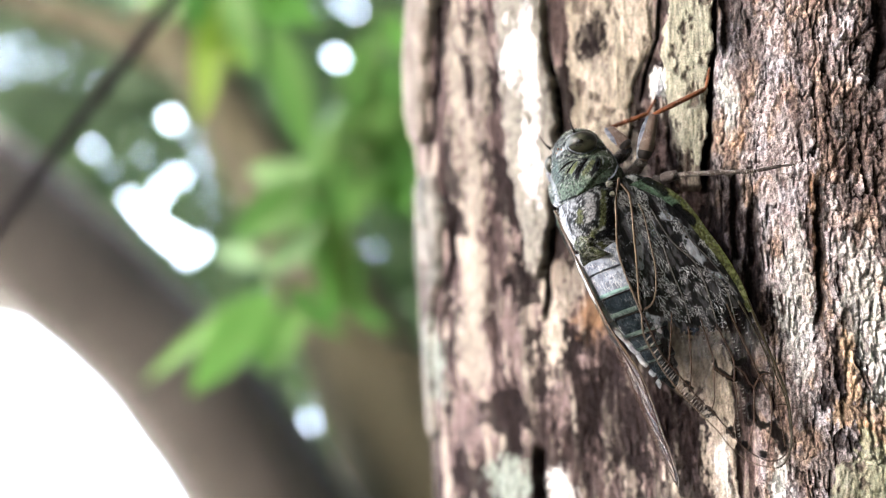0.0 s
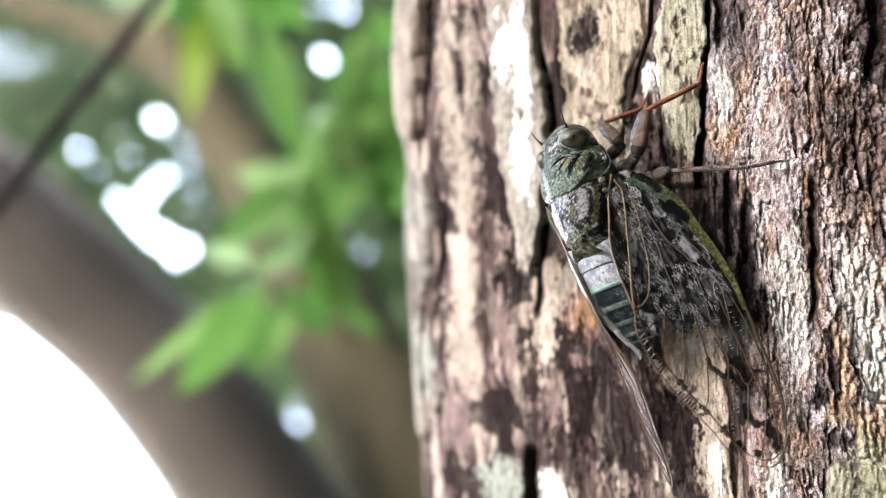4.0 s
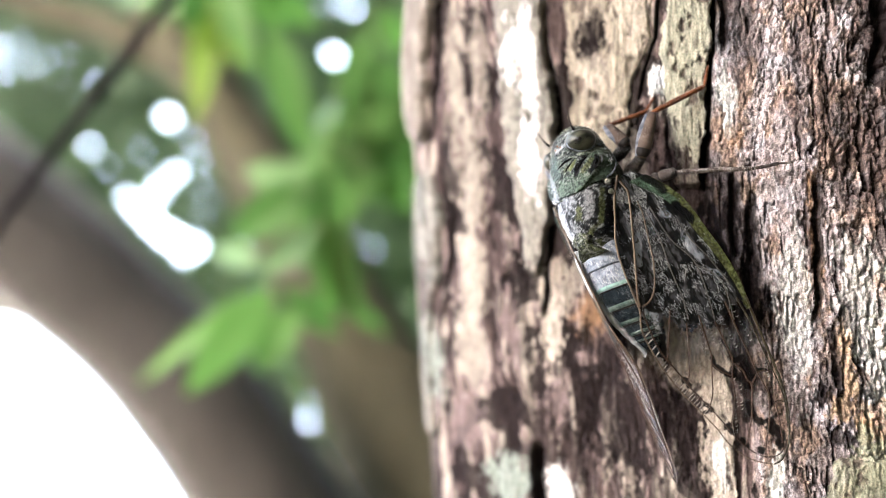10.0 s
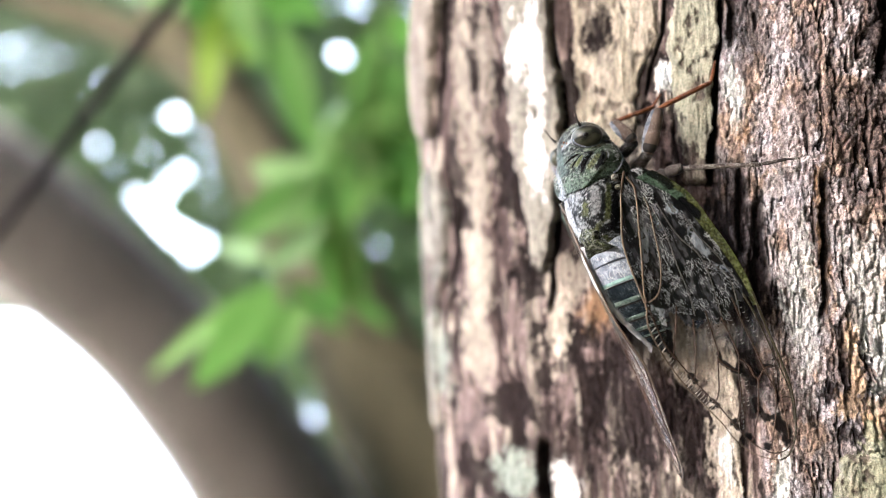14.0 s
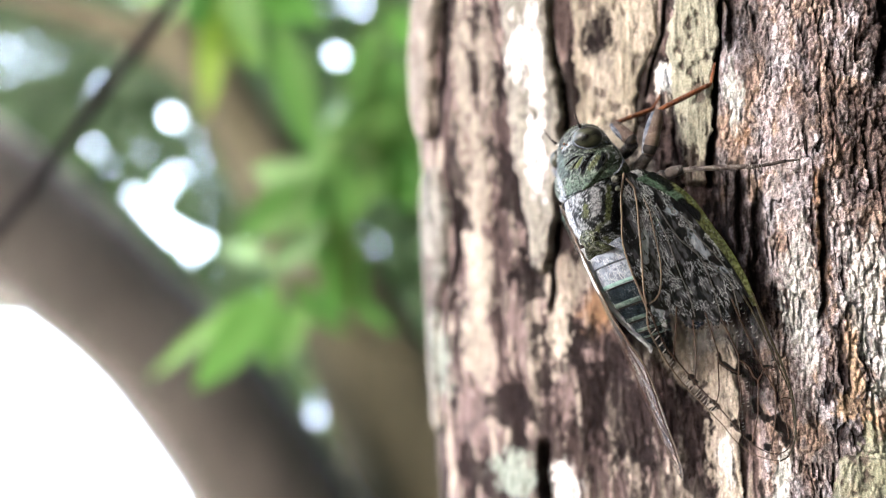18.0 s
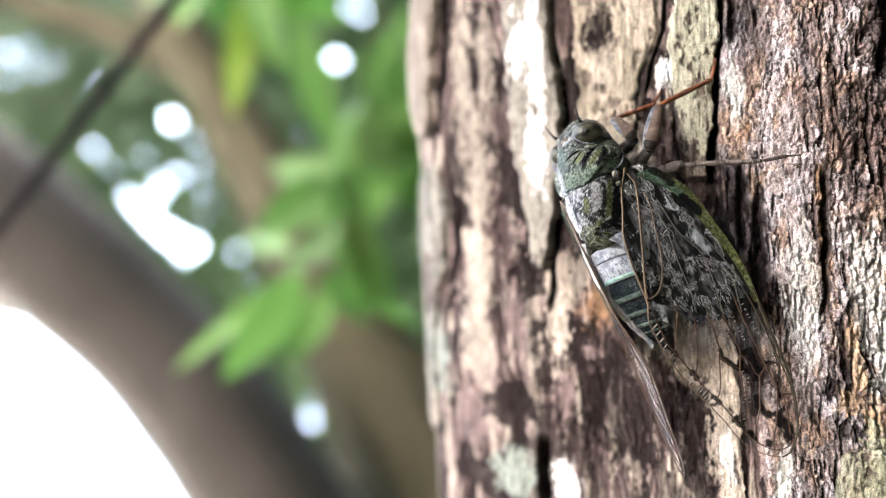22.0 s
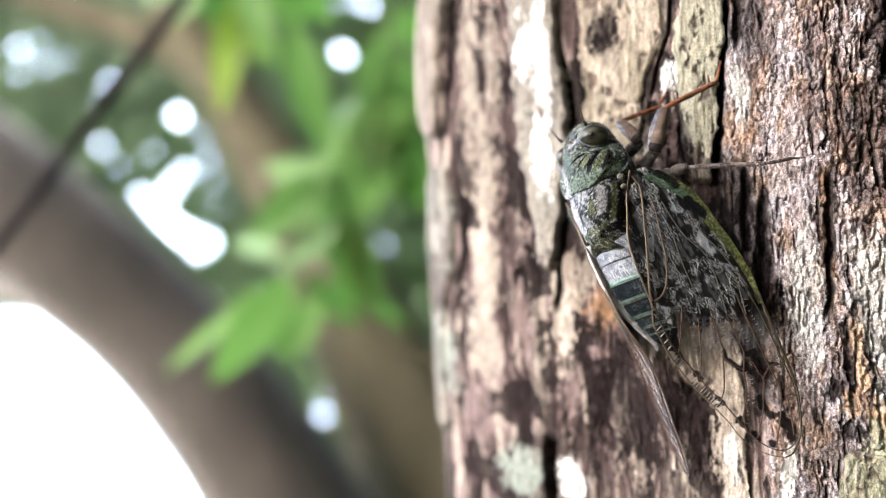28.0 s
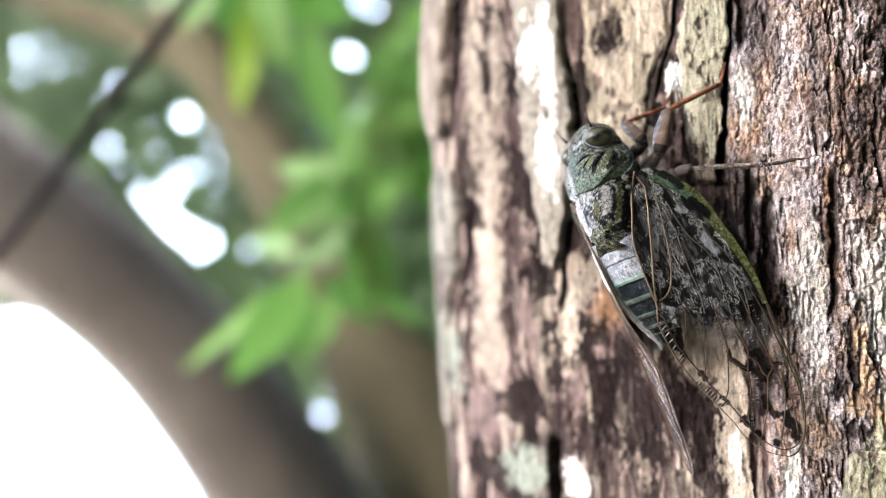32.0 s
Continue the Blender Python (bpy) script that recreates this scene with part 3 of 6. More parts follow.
LEG_BROWN = insect_shell("brown_thigh", [(0.4, (0.085, 0.060, 0.046)), (0.6, (0.16, 0.118, 0.092))], 0.5, 260, 0.12)
LEG_EDGE = insect_shell("pale_blue_grey_leg", [(0.4, (0.09, 0.10, 0.125)), (0.6, (0.22, 0.235, 0.275))], 0.5, 900, 0.3)
LEG_RED = insect_shell("red_brown_leg", [(0.4, (0.10, 0.035, 0.014)), (0.6, (0.22, 0.085, 0.035))], 0.35, 700, 0.1)
LEG_PALE = insect_shell("pinkish_hairy_leg", [(0.4, (0.06, 0.045, 0.04)), (0.6, (0.15, 0.12, 0.105))], 0.5, 900, 0.5)


def painted_shell(name, rough=0.45):
    """Shell whose markings are stored on the mesh, with fine grain and down."""
    n = Nodes(name, rough)
    at = n.t.nodes.new("ShaderNodeAttribute")
    at.attribute_name = "tone"
    grain = n.noise(2600, 4, 0.65)
    down = n.noise(1.0, 3, 0.6, n.mapped(7000, 2600, 6000), 1.0)
    c = n.mix(0.75, at.outputs["Color"], n.ramp(grain, [(0.40, 0.15), (0.60, 1.6)]), "MULTIPLY")
    lit = n.ramp(at.outputs["Color"], [(0.004, 0.0), (0.02, 1.0)])
    c = n.mix(n.mix(1.0, n.ramp(down, [(0.60, 0.0), (0.64, 0.3)]), lit, "MULTIPLY"), c, (0.16, 0.17, 0.15))
    n.color(c).bump(n.mix(0.5, grain, down), 0.9, 0.00025)
    n.set(Specular_IOR_Level=0.07)
    return n.mat


PAINTED = painted_shell("mottled_shell")


def distance_to_run(co, pts):
    """How far each place lies from a run of straight pieces."""
    best = np.full(len(co), 1e9)
    for a, b in zip(pts, pts[1:]):
        a, b = np.array(a, float), np.array(b, float)
        f = np.clip(((co - a) @ (b - a)) / max((b - a) @ (b - a), 1e-9), 0, 1)
        best = np.minimum(best, np.linalg.norm(co - a - f[:, None] * (b - a), axis=1))
    return best


def paint(ob, ground_tones, marks, seed, grain=1.0):
    """Stores a mottled ground and the given markings (tone, width, strength, run of places) on a mesh."""
    me = ob.data
    co = np.zeros(len(me.vertices) * 3)
    me.vertices.foreach_get("co", co)
    co = co.reshape(-1, 3) * 1000
    u, v = co[:, 0] + 0.35 * co[:, 2], co[:, 1] - 0.2 * co[:, 2]
    a, b = fbm(u * 1.3 * grain, v * 0.9 * grain, seed, 4, 0.6), fbm(u * 3.5 * grain + 9, v * 2.2 * grain, seed + 4, 3, 0.6)
    dark, mid, pale = (np.array(c) for c in ground_tones)
    tone = blend(mid + 0 * co, dark, step(0.47, 0.40, a))
    tone = blend(tone, pale, step(0.53, 0.62, b) * 0.8)
    for col, width, k, run in marks:
        d = distance_to_run(co, np.array(run, float).reshape(-1, 3)) + ((b - 0.5) * 1.0 + (fbm(u * 8, v * 6, seed + 8, 2) - 0.5) * 0.5) * min(width, 0.5)
        tone = blend(tone, np.array(col), step(width * 1.15, width * 0.8, d) * k)
    at = me.attributes.new("tone", "FLOAT_COLOR", "POINT")
    tone = tone * 0.42
    at.data.foreach_set("color", np.concatenate([tone, np.ones((len(tone), 1))], 1).astype(np.float32).ravel())


LEAFY, GLOSS_GREEN, MOSS, INK, POWDER_AND_LIGHT = (0.075, 0.092, 0.060), (0.085, 0.118, 0.082), (0.080, 0.088, 0.032), (0.002, 0.002, 0.003), (0.42, 0.43, 0.46)
SEAGREEN, SILVER = (0.075, 0.105, 0.092), (0.26, 0.26, 0.265)
MARKS = [
    # pale flank powder, whitened to paint in the light falling on it
    (POWDER_AND_LIGHT, 0.85, 0.9, [-2.4, 0.0, 8.7, -2.1, -2.2, 9.3, -1.8, -4.2, 9.7, -0.9, -6.2, 10.3]),
    (POWDER_AND_LIGHT, 0.45, 0.7, [-2.5, 4.3, 7.2, -1.9, 2.1, 8.8, -1.9, 0.3, 9.1]),
    (POWDER_AND_LIGHT, 0.5, 0.6, [-0.7, -0.4, 9.5, -0.3, -1.7, 10.1]),
    (SEAGREEN, 0.75, 0.9, [-1.1, 4.9, 8.0, -1.0, 3.0, 8.9]),
    (GLOSS_GREEN, 0.62, 1.0, [-0.7, 0.8, 9.5, 1.8, 0.5, 9.7, 3.4, 0.7, 8.5, 4.4, 1.3, 7.1, 4.8, 2.6, 5.9]),
    (LEAFY, 0.5, 0.9, [4.4, 3.9, 6.9, 4.8, 3.1, 5.9]),
    (MOSS, 0.34, 1.0, [3.7, 2.8, 8.5, 2.6, 1.9, 9.3]),
    (MOSS, 0.22, 1.0, [4.5, 3.0, 7.4, 4.2, 2.2, 8.1]),
    (MOSS, 0.3, 0.9, [1.4, 3.3, 9.1, 0.4, 2.9, 9.2]),
    (INK, 0.45, 1.0, [3.0, 3.4, 8.5, 2.3, 2.7, 9.2, 1.7, 2.1, 9.6]),
    (INK, 0.36, 1.0, [4.2, 3.0, 7.9, 3.9, 2.2, 8.4, 3.3, 1.6, 9.0]),
    (INK, 0.12, 1.0, [1.6, 4.0, 8.9, 0.6, 3.9, 9.0, -0.5, 3.6, 8.9]),
    (INK, 0.12, 1.0, [1.7, 3.6, 9.0, 1.0, 3.3, 9.2]),
    (INK, 0.1, 0.9, [0.3, 5.5, 8.3, 1.5, 4.5, 8.6, 2.6, 3.8, 8.6, 3.8, 4.2, 6.5]),
    (INK, 0.1, 0.9, [4.4, 2.7, 7.6, 4.3, 2.2, 7.8, 4.0, 1.8, 8.4]),
    (POWDER_AND_LIGHT, 0.1, 0.8, [4.4, 3.3, 7.5, 4.5, 2.8, 7.4, 4.4, 2.3, 7.7]),
    (INK, 0.12, 0.95, [-1.8, 0.2, 9.2, 0.5, -0.1, 9.8, 2.5, -0.2, 9.0, 4.0, 0.1, 6.8]),
    (INK, 0.25, 0.9, [-2.0, 5.7, 6.9, -2.0, 4.5, 7.6]),
    (INK, 0.15, 0.9, [-1.0, 6.5, 7.3, 0.8, 6.6, 7.8, 1.8, 7.0, 7.3]),
    (INK, 0.15, 0.9, [-0.6, 5.4, 8.1, 0.2, 6.0, 8.1]),
    (POWDER_AND_LIGHT, 0.25, 0.7, [-0.3, 5.8, 8.0, 1.0, 6.1, 8.0]),
    (POWDER_AND_LIGHT, 0.2, 0.6, [1.3, 7.4, 7.2, 2.3, 7.5, 6.6]),
    (MOSS, 0.42, 1.0, [0.8, -2.1, 10.2, 0.3, -3.2, 10.3]),
    (MOSS, 0.42, 1.0, [3.4, -0.9, 8.2, 2.9, -2.4, 8.7, 2.3, -4.1, 9.1]),
    (MOSS, 0.3, 0.8, [2.0, -4.4, 9.3, 1.2, -4.8, 9.9]),
    (SILVER, 0.55, 0.9, [2.1, -0.8, 9.4, 2.0, -2.0, 9.6, 1.6, -3.1, 9.9]),
    (SILVER, 0.35, 0.8, [0.3, -0.5, 9.8, -0.2, -1.4, 10.0]),
    (SILVER, 0.4, 0.8, [-1.0, -3.1, 10.1, -0.4, -4.4, 10.3]),
    (INK, 0.3, 1.0, [1.7, -3.8, 9.8, 1.8, -4.2, 9.6]),
    (INK, 0.26, 0.9, [2.9, -0.9, 8.8, 2.5, -2.7, 9.2, 1.9, -3.9, 9.6]),
    (INK, 0.16, 0.9, [-0.6, -1.6, 10.0, 0.0, -2.1, 10.2]),
    (INK, 0.22, 0.95, [0.1, -3.4, 10.3, 0.8, -4.6, 10.2]),
    (INK, 0.3, 0.95, [0.8, -5.2, 10.0, 1.8, -5.7, 9.1]),
    (INK, 0.2, 0.9, [-1.1, -2.6, 10.0, -1.1, -3.8, 10.1]),
    # shade of the deep gap beside the wing, painted black on the shell
    (INK, 0.55, 1.0, [3.7, -1.3, 7.5, 3.1, -3.5, 8.0, 2.3, -5.3, 8.5]),
    (MOSS, 0.35, 1.0, [0.9, -5.2, 10.0, 0.1, -6.0, 10.5, -0.7, -6.7, 10.1]),
    (MOSS, 0.3, 0.8, [1.2, -6.2, 9.4, 1.4, -6.7, 9.0]),
]


def eye_material():
    n = Nodes("olive_compound_eye", 0.32)
    c = n.ramp(n.noise(520, 3, 0.5, n.mapped(0.8, 1.5, 1)), [(0.40, (0.005, 0.005, 0.004)), (0.48, (0.020, 0.020, 0.012)), (0.62, (0.042, 0.041, 0.027))])
    n.color(c).bump(n.noise(9000, 1), 0.15, 0.00005).set(Specular_IOR_Level=0.2)
    return n.mat


EYE = eye_material()
VEIN = Nodes("brown_vein", 0.45).color((0.028, 0.015, 0.009)).set(Specular_IOR_Level=0.12).mat
RED_VEIN = Nodes("red_brown_vein", 0.45).color((0.022, 0.012, 0.008)).set(Specular_IOR_Level=0.12).mat
TAN_VEIN = Nodes("tan_vein", 0.45).color((0.062, 0.044, 0.029)).set(Specular_IOR_Level=0.12).mat
OLIVE_VEIN = Nodes("olive_brown_vein", 0.45).color((0.020, 0.015, 0.008)).set(Specular_IOR_Level=0.12).mat
PALE_VEIN = Nodes("grey_brown_vein", 0.35).color((0.028, 0.022, 0.016)).mat
PALE_BAR = Nodes("pale_bar", 0.3).color((0.22, 0.195, 0.165)).mat
SPOT = Nodes("dark_wing_spot", 0.6).color((0.010, 0.008, 0.007)).set(Specular_IOR_Level=0.12).mat


def membrane_material(name, tint, cover):
    """A thin clear wing skin: mostly let through, with a glossy film."""
    n = Nodes(name, 0.25)
    n.set(Specular_IOR_Level=0.6)
    fold = n.noise(900, 4, 0.6)
    n.color(n.ramp(fold, [(0.3, tuple(v * 0.6 for v in tint)), (0.7, tint)])).bump(fold, 0.5, 0.0004)
    tr = n.t.nodes.new("ShaderNodeBsdfTransparent")
    tr.inputs[0].default_value = (1.0, 0.99, 0.98, 1)
    mx = n.t.nodes.new("ShaderNodeMixShader")
    blot = n.noise(420, 3, 0.5)
    n.link(n.ramp(blot, [(0.35, cover), (0.65, min(1, cover * 1.8 + 0.04))]), mx.inputs[0])
    n.link(tr.outputs[0], mx.inputs[1])
    n.link(n.b.outputs[0], mx.inputs[2])
    n.link(mx.outputs[0], n.t.nodes["Material Output"].inputs[0])
    return n.mat


def skin_material():
    """Wing skin: its tone and how much it covers are stored on the mesh; the rest is let through under a glossy film."""
    n = Nodes("wing_skin", 0.3)
    tone, cover = n.t.nodes.new("ShaderNodeAttribute"), n.t.nodes.new("ShaderNodeAttribute")
    tone.attribute_name, cover.attribute_name = "tone", "cover"
    fold = n.noise(1.0, 4, 0.6, n.mapped(1800, 900, 1400))
    n.color(n.mix(0.7, tone.outputs["Color"], n.ramp(fold, [(0.35, 0.3), (0.65, 1.5)]), "MULTIPLY")).bump(fold, 0.6, 0.0003)
    n.set(Specular_IOR_Level=0.14)
    tr = n.t.nodes.new("ShaderNodeBsdfTransparent")
    tr.inputs[0].default_value = (1.0, 0.99, 0.98, 1)
    mx = n.t.nodes.new("ShaderNodeMixShader")
    n.link(cover.outputs["Fac"], mx.inputs[0])
    n.link(tr.outputs[0], mx.inputs[1])
    n.link(n.b.outputs[0], mx.inputs[2])
    n.link(mx.outputs[0], n.t.nodes["Material Output"].inputs[0])
    return n.mat


SKIN = skin_material()
CLEAR = membrane_material("clear_membrane", (0.12, 0.105, 0.09), 0.035)

MM = 0.001
INSECT = REST @ Matrix(((0.7072, -0.3143, -0.6333, 0.02035), (-0.5971, 0.2141, -0.7731, 0.08672), (0.3786, 0.9248, -0.0363, 0.00664), (0, 0, 0, 1)))


def lofted(rings, sides=28, power=2.3, caps=True, bm=None):
    """Rings of (y, half width, underside, top, sideways shift), millimetres, skinned along y."""
    bm = bm or bmesh.new()
    made = []
    for y, w, lo, hi, *sh in rings:
        mid, half = (lo + hi) / 2, (hi - lo) / 2
        row = []
        for k in range(sides):
            a = 2 * math.pi * k / sides
            c, s = math.cos(a), math.sin(a)
            row.append(bm.verts.new(((sh[0] if sh else 0) * MM + math.copysign(abs(c) ** (2 / power), c) * w * MM, y * MM,
                                     (mid + math.copysign(abs(s) ** (2 / power), s) * half) * MM)))
        made.append(row)
    for a, b in zip(made, made[1:]):
        for k in range(sides):
            bm.faces.new((a[k], b[k], b[(k + 1) % sides], a[(k + 1) % sides]))
    if caps:
        bm.faces.new(made[0])
        bm.faces.new(made[-1][::-1])
    return bm


def smooth_rings(rings, n):
    return [tuple(r) for r in spline(rings, n)]


def ball(c, r, seg=20, squash=(1, 1, 1)):
    bm = bmesh.new()
    bmesh.ops.create_uvsphere(bm, u_segments=seg, v_segments=seg // 2 + 2, radius=1)
    for v in bm.verts:
        v.co = Vector(((c[0] + v.co.x * r * squash[0]) * MM, (c[1] + v.co.y * r * squash[1]) * MM, (c[2] + v.co.z * r * squash[2]) * MM))
    return bm


def hairs_on(ob, parent, name, count, length, seed, way, stray, bare=(), thick=1.0, patchy=-0.10):
    """Short curled silvery hairs lying on a shell, in tufts."""
    rng = random.Random(seed)
    bm = bmesh.new()
    faces = [p for p in ob.data.polygons if p.normal.z > -0.2 or p.normal.x > 0.5]
    made = 0
    while made < count:
        p = rng.choice(faces)
        c = p.center
        if noise.noise(c * 700 + Vector((seed, 0, 0))) < patchy + rng.uniform(-0.1, 0.1):
            continue
        if any((c - q).length < r for q, r in bare):
            continue
        made += 1
        c = c + Vector((rng.uniform(-1, 1), rng.uniform(-1, 1), 0)) * 0.15 * MM
        d = way + Vector((rng.uniform(-1, 1), rng.uniform(-1, 1), rng.uniform(-1, 1))) * stray
        d = (d - p.normal * d.dot(p.normal)).normalized()
        e = p.normal.cross(d) * rng.uniform(-0.35, 0.35)
        g = length * rng.uniform(0.5, 1.2) * MM
        n0 = p.normal
        tube([c + n0 * 0.02 * MM, c + d * g * 0.5 + n0 * 0.10 * MM + e * g * 0.15, c + d * g + n0 * 0.07 * MM + e * g * 0.6], [0.018 * thick * MM, 0.016 * thick * MM, 0.006 * MM], 3, bm)
    return part(name, bm, HAIR, parent)


HAIR = Nodes("silver_hair", 0.4).color((0.42, 0.42, 0.405)).mat
ABDOMEN = []
# hind edges of the abdomen's rings when pulled in, and how far each moves when drawn out
REAR_EDGES = [-9.0, -11.6, -14.0, -15.85, -17.2, -18.0, -18.6, -19.3]
DRAWN_OUT = [0.0, 0.4, 0.5, 1.2, 1.6, 2.4, 3.1, 3.8]


def cicada():
    bug = empty("cicada", INSECT)
    tagged(bug, "mottled green and black cicada clinging head-up to the bark", "cicada")
    bent = Matrix.Translation((0.6 * MM, 0, 5 * MM)) @ Matrix.Rotation(radians(-12), 4, "Y") @ Matrix.Diagonal((0.92, 1, 1, 1)) @ Matrix.Translation((0, 0, -5 * MM))

    def made(name, bm, material, parent, label=""):
        bm.transform(bent)
        return part(name, bm, material, parent, label)

    # head
    head = made("head", lofted(smooth_rings([(8.5, 0.5, 3.6, 5.0), (8.2, 1.8, 2.6, 6.2), (7.4, 2.7, 2.0, 7.2), (6.3, 3.2, 1.6, 7.9), (5.2, 3.5, 1.4, 8.4), (4.2, 3.6, 1.4, 8.5)], 50), 120), PAINTED, bug)
    paint(head, ((0.006, 0.007, 0.006), (0.050, 0.058, 0.042), (0.26, 0.27, 0.24)), MARKS, 201, 1.8)
    for sx in (1, -1):
        eye = ball((0, 0, 0), 1.0, 40, (1.95, 1.36, 1.6) if sx > 0 else (1.2, 1.3, 1.5))
        eye.transform(Matrix.Translation((2.9 * MM, 5.75 * MM, 7.0 * MM) if sx > 0 else (-2.6 * MM, 5.6 * MM, 6.4 * MM)) @ Matrix.Rotation(radians(-8), 4, "Z") @ Matrix.Rotation(radians(28 * sx), 4, "Y"))
        eye = made("eye", eye, EYE, head, "glossy olive compound eye")
        made("antenna", tube([(2.3 * sx * MM, 7.5 * MM, 6.6 * MM), (2.5 * sx * MM, 8.2 * MM, 7.0 * MM), (2.9 * sx * MM, 9.6 * MM, 7.2 * MM), (2.9 * sx * MM, 11.0 * MM, 7.5 * MM)],
                             [0.22 * MM, 0.11 * MM, 0.05 * MM, 0.022 * MM], 6), SPOT, head)
    # pale lid under the eye and the dark dot that an insect's eye turns to the viewer
    lid = [Vector(p) * MM for p in spline([(1.8, 5.8, 9.0), (1.8, 5.4, 8.9), (2.2, 4.8, 8.6), (2.8, 4.4, 8.0), (3.4, 4.4, 7.3), (3.7, 4.8, 6.2)], 24)]
    part("eye_rim", tube(lid, [0.06 * MM + 0.07 * MM * math.sin(math.pi * k / 23) for k in range(24)], 8), LEG_EDGE, head, "pale eye rim")
    for p, r in (((3.4, 5.6, 8.9), 0.30), ((4.1, 5.5, 8.4), 0.11), ((2.8, 5.3, 9.0), 0.10)):
        part("eye_dot", ball(p, r, 14, (1, 0.8, 1)), SPOT, head)
    for x in (-0.45, 0, 0.45):
        made("simple_eye", ball((x, 6.1 + (0.35 if x == 0 else 0), 7.95), 0.14, 10), LEG_RED, head)
    made("snout", lofted(smooth_rings([(8.9, 0.3, 3.4, 4.4), (8.6, 1.2, 2.4, 5.6), (7.8, 1.5, 1.2, 6.6), (6.8, 1.4, 0.6, 6.0)], 10), 20), SHELL_OLIVE, head)
    # front shield with its broad flat collar
    shield = made("front_shield", lofted(smooth_rings([(5.0, 3.2, 1.6, 8.2), (4.4, 3.7, 1.3, 8.75), (3.2, 4.1, 1.0, 9.15), (2.0, 4.4, 0.9, 9.4), (1.1, 4.55, 0.9, 9.5), (0.3, 4.4, 1.2, 9.4)], 70), 150), PAINTED, bug, "green front shield with black curved grooves")
    for v in shield.data.vertices:
        # the grooves sink a little
        for run in (((2.9, 3.6, 8.5), (1.6, 2.1, 9.5)), ((4.3, 3.1, 7.8), (3.3, 1.8, 9.0))):
            d = distance_to_run(np.array([v.co[:]]) * 1000, run)[0]
            if d < 0.6:
                v.co -= v.normal * 0.35 * MM * (1 - d / 0.6)
    paint(shield, ((0.010, 0.013, 0.009), LEAFY, (0.20, 0.215, 0.18)), MARKS, 211, 1.8)
    collar = lofted(smooth_rings([(2.6, 4.2, 1.6, 9.3), (2.2, 4.45, 1.6, 9.47), (1.2, 4.68, 1.8, 9.63), (0.3, 4.75, 1.9, 9.72), (0.05, 4.68, 2.0, 9.64), (-0.1, 4.4, 2.2, 9.35)], 40), 150)
    for v in collar.verts:
        side = abs(v.co.x) / (4.8 * MM)
        v.co.y += (2.6 * side ** 3 - 0.3) * MM
    collar = made("collar", collar, PAINTED, shield, "broad green collar with pale scalloped rim")
    paint(collar, ((0.03, 0.04, 0.025), (0.052, 0.082, 0.048), (0.24, 0.26, 0.22)), MARKS, 221, 2.0)
    rim = [Vector(p) * MM for p in spline([(3.8, 4.9, 5.4), (3.6, 4.8, 3.0), (3.8, 3.7, 2.6), (4.8, 1.9, 5.2), (4.5, 0.8, 6.5), (4.1, 0.4, 7.5)], 40)]
    rim = [p + Vector((0.10, -0.02, 0.10)) * MM for p in rim]
    part("collar_rim", tube(rim, [(0.10 + 0.05 * math.sin(1.9 * k)) * MM for k in range(40)], 6), LEG_EDGE, shield, "pale beaded rim")
    # sunk black grooves and raised olive cushions of the front shield
    def inlay(name, run, r, rise, material, label=""):
        pts = spline(np.array(run, float).reshape(-1, 3), 20)
        axis = np.array((0.6, 0, 5.0))
        line = []
        for q in pts:
            away = (q - axis) * np.array((1, 0, 1))
            line.append(Vector(q + away / np.linalg.norm(away) * rise) * MM)
        part(name, tube(line, [r * (0.35 + 0.65 * math.sin(math.pi * (0.12 + 0.76 * k / 19))) * MM for k in range(20)], 12), material, shield, label)

    inlay("groove", [3.1, 3.5, 8.5, 2.3, 2.7, 9.2, 1.6, 2.0, 9.6], 0.42, -0.33, PIT, "black curved groove")
    inlay("groove", [4.3, 3.1, 7.8, 3.9, 2.2, 8.4, 3.2, 1.5, 9.0], 0.36, -0.28, PIT, "black curved groove")
    inlay("groove", [1.6, 4.0, 8.9, 0.6, 3.9, 9.0, -0.5, 3.6, 8.9], 0.18, -0.12, PIT, "black curved groove")
    inlay("groove", [1.9, 3.4, 9.0, 1.0, 3.2, 9.2, 0.4, 2.6, 9.3], 0.13, -0.08, PIT, "black curved groove")
    inlay("cushion", [3.8, 2.9, 8.4, 3.1, 2.3, 8.9, 2.5, 1.8, 9.3], 0.44, -0.34, CUSHION, "olive raised cushion")
    inlay("cushion", [2.2, 3.7, 8.8, 1.5, 3.0, 9.2, 0.9, 2.4, 9.4], 0.40, -0.32, CUSHION, "olive raised cushion")
    # middle body
    back = made("back_shield", lofted(smooth_rings([(0.9, 3.8, 0.5, 9.0), (0.0, 4.1, 0.3, 9.6), (-2.0, 3.9, 0.2, 10.2), (-4.0, 3.4, 0.2, 10.4), (-5.6, 2.9, 0.4, 10.1), (-6.8, 2.5, 0.6, 9.6), (-7.6, 2.1, 0.8, 9.0)], 80), 130), PAINTED, bug, "olive, black and silvery hairy back shield")
    paint(back, ((0.004, 0.004, 0.005), (0.024, 0.025, 0.026), (0.36, 0.365, 0.37)), MARKS, 231, 2.4)
    cross = lofted(smooth_rings([(-4.6, 0.6, 9.0, 10.45), (-5.4, 1.5, 9.0, 10.55), (-6.2, 1.1, 8.8, 10.5), (-7.0, 1.7, 8.6, 10.0), (-7.7, 2.3, 8.2, 9.3)], 30), 60, 3.0)
    cross = made("cross_ridge", cross, PAINTED, back, "olive cross-shaped ridge")
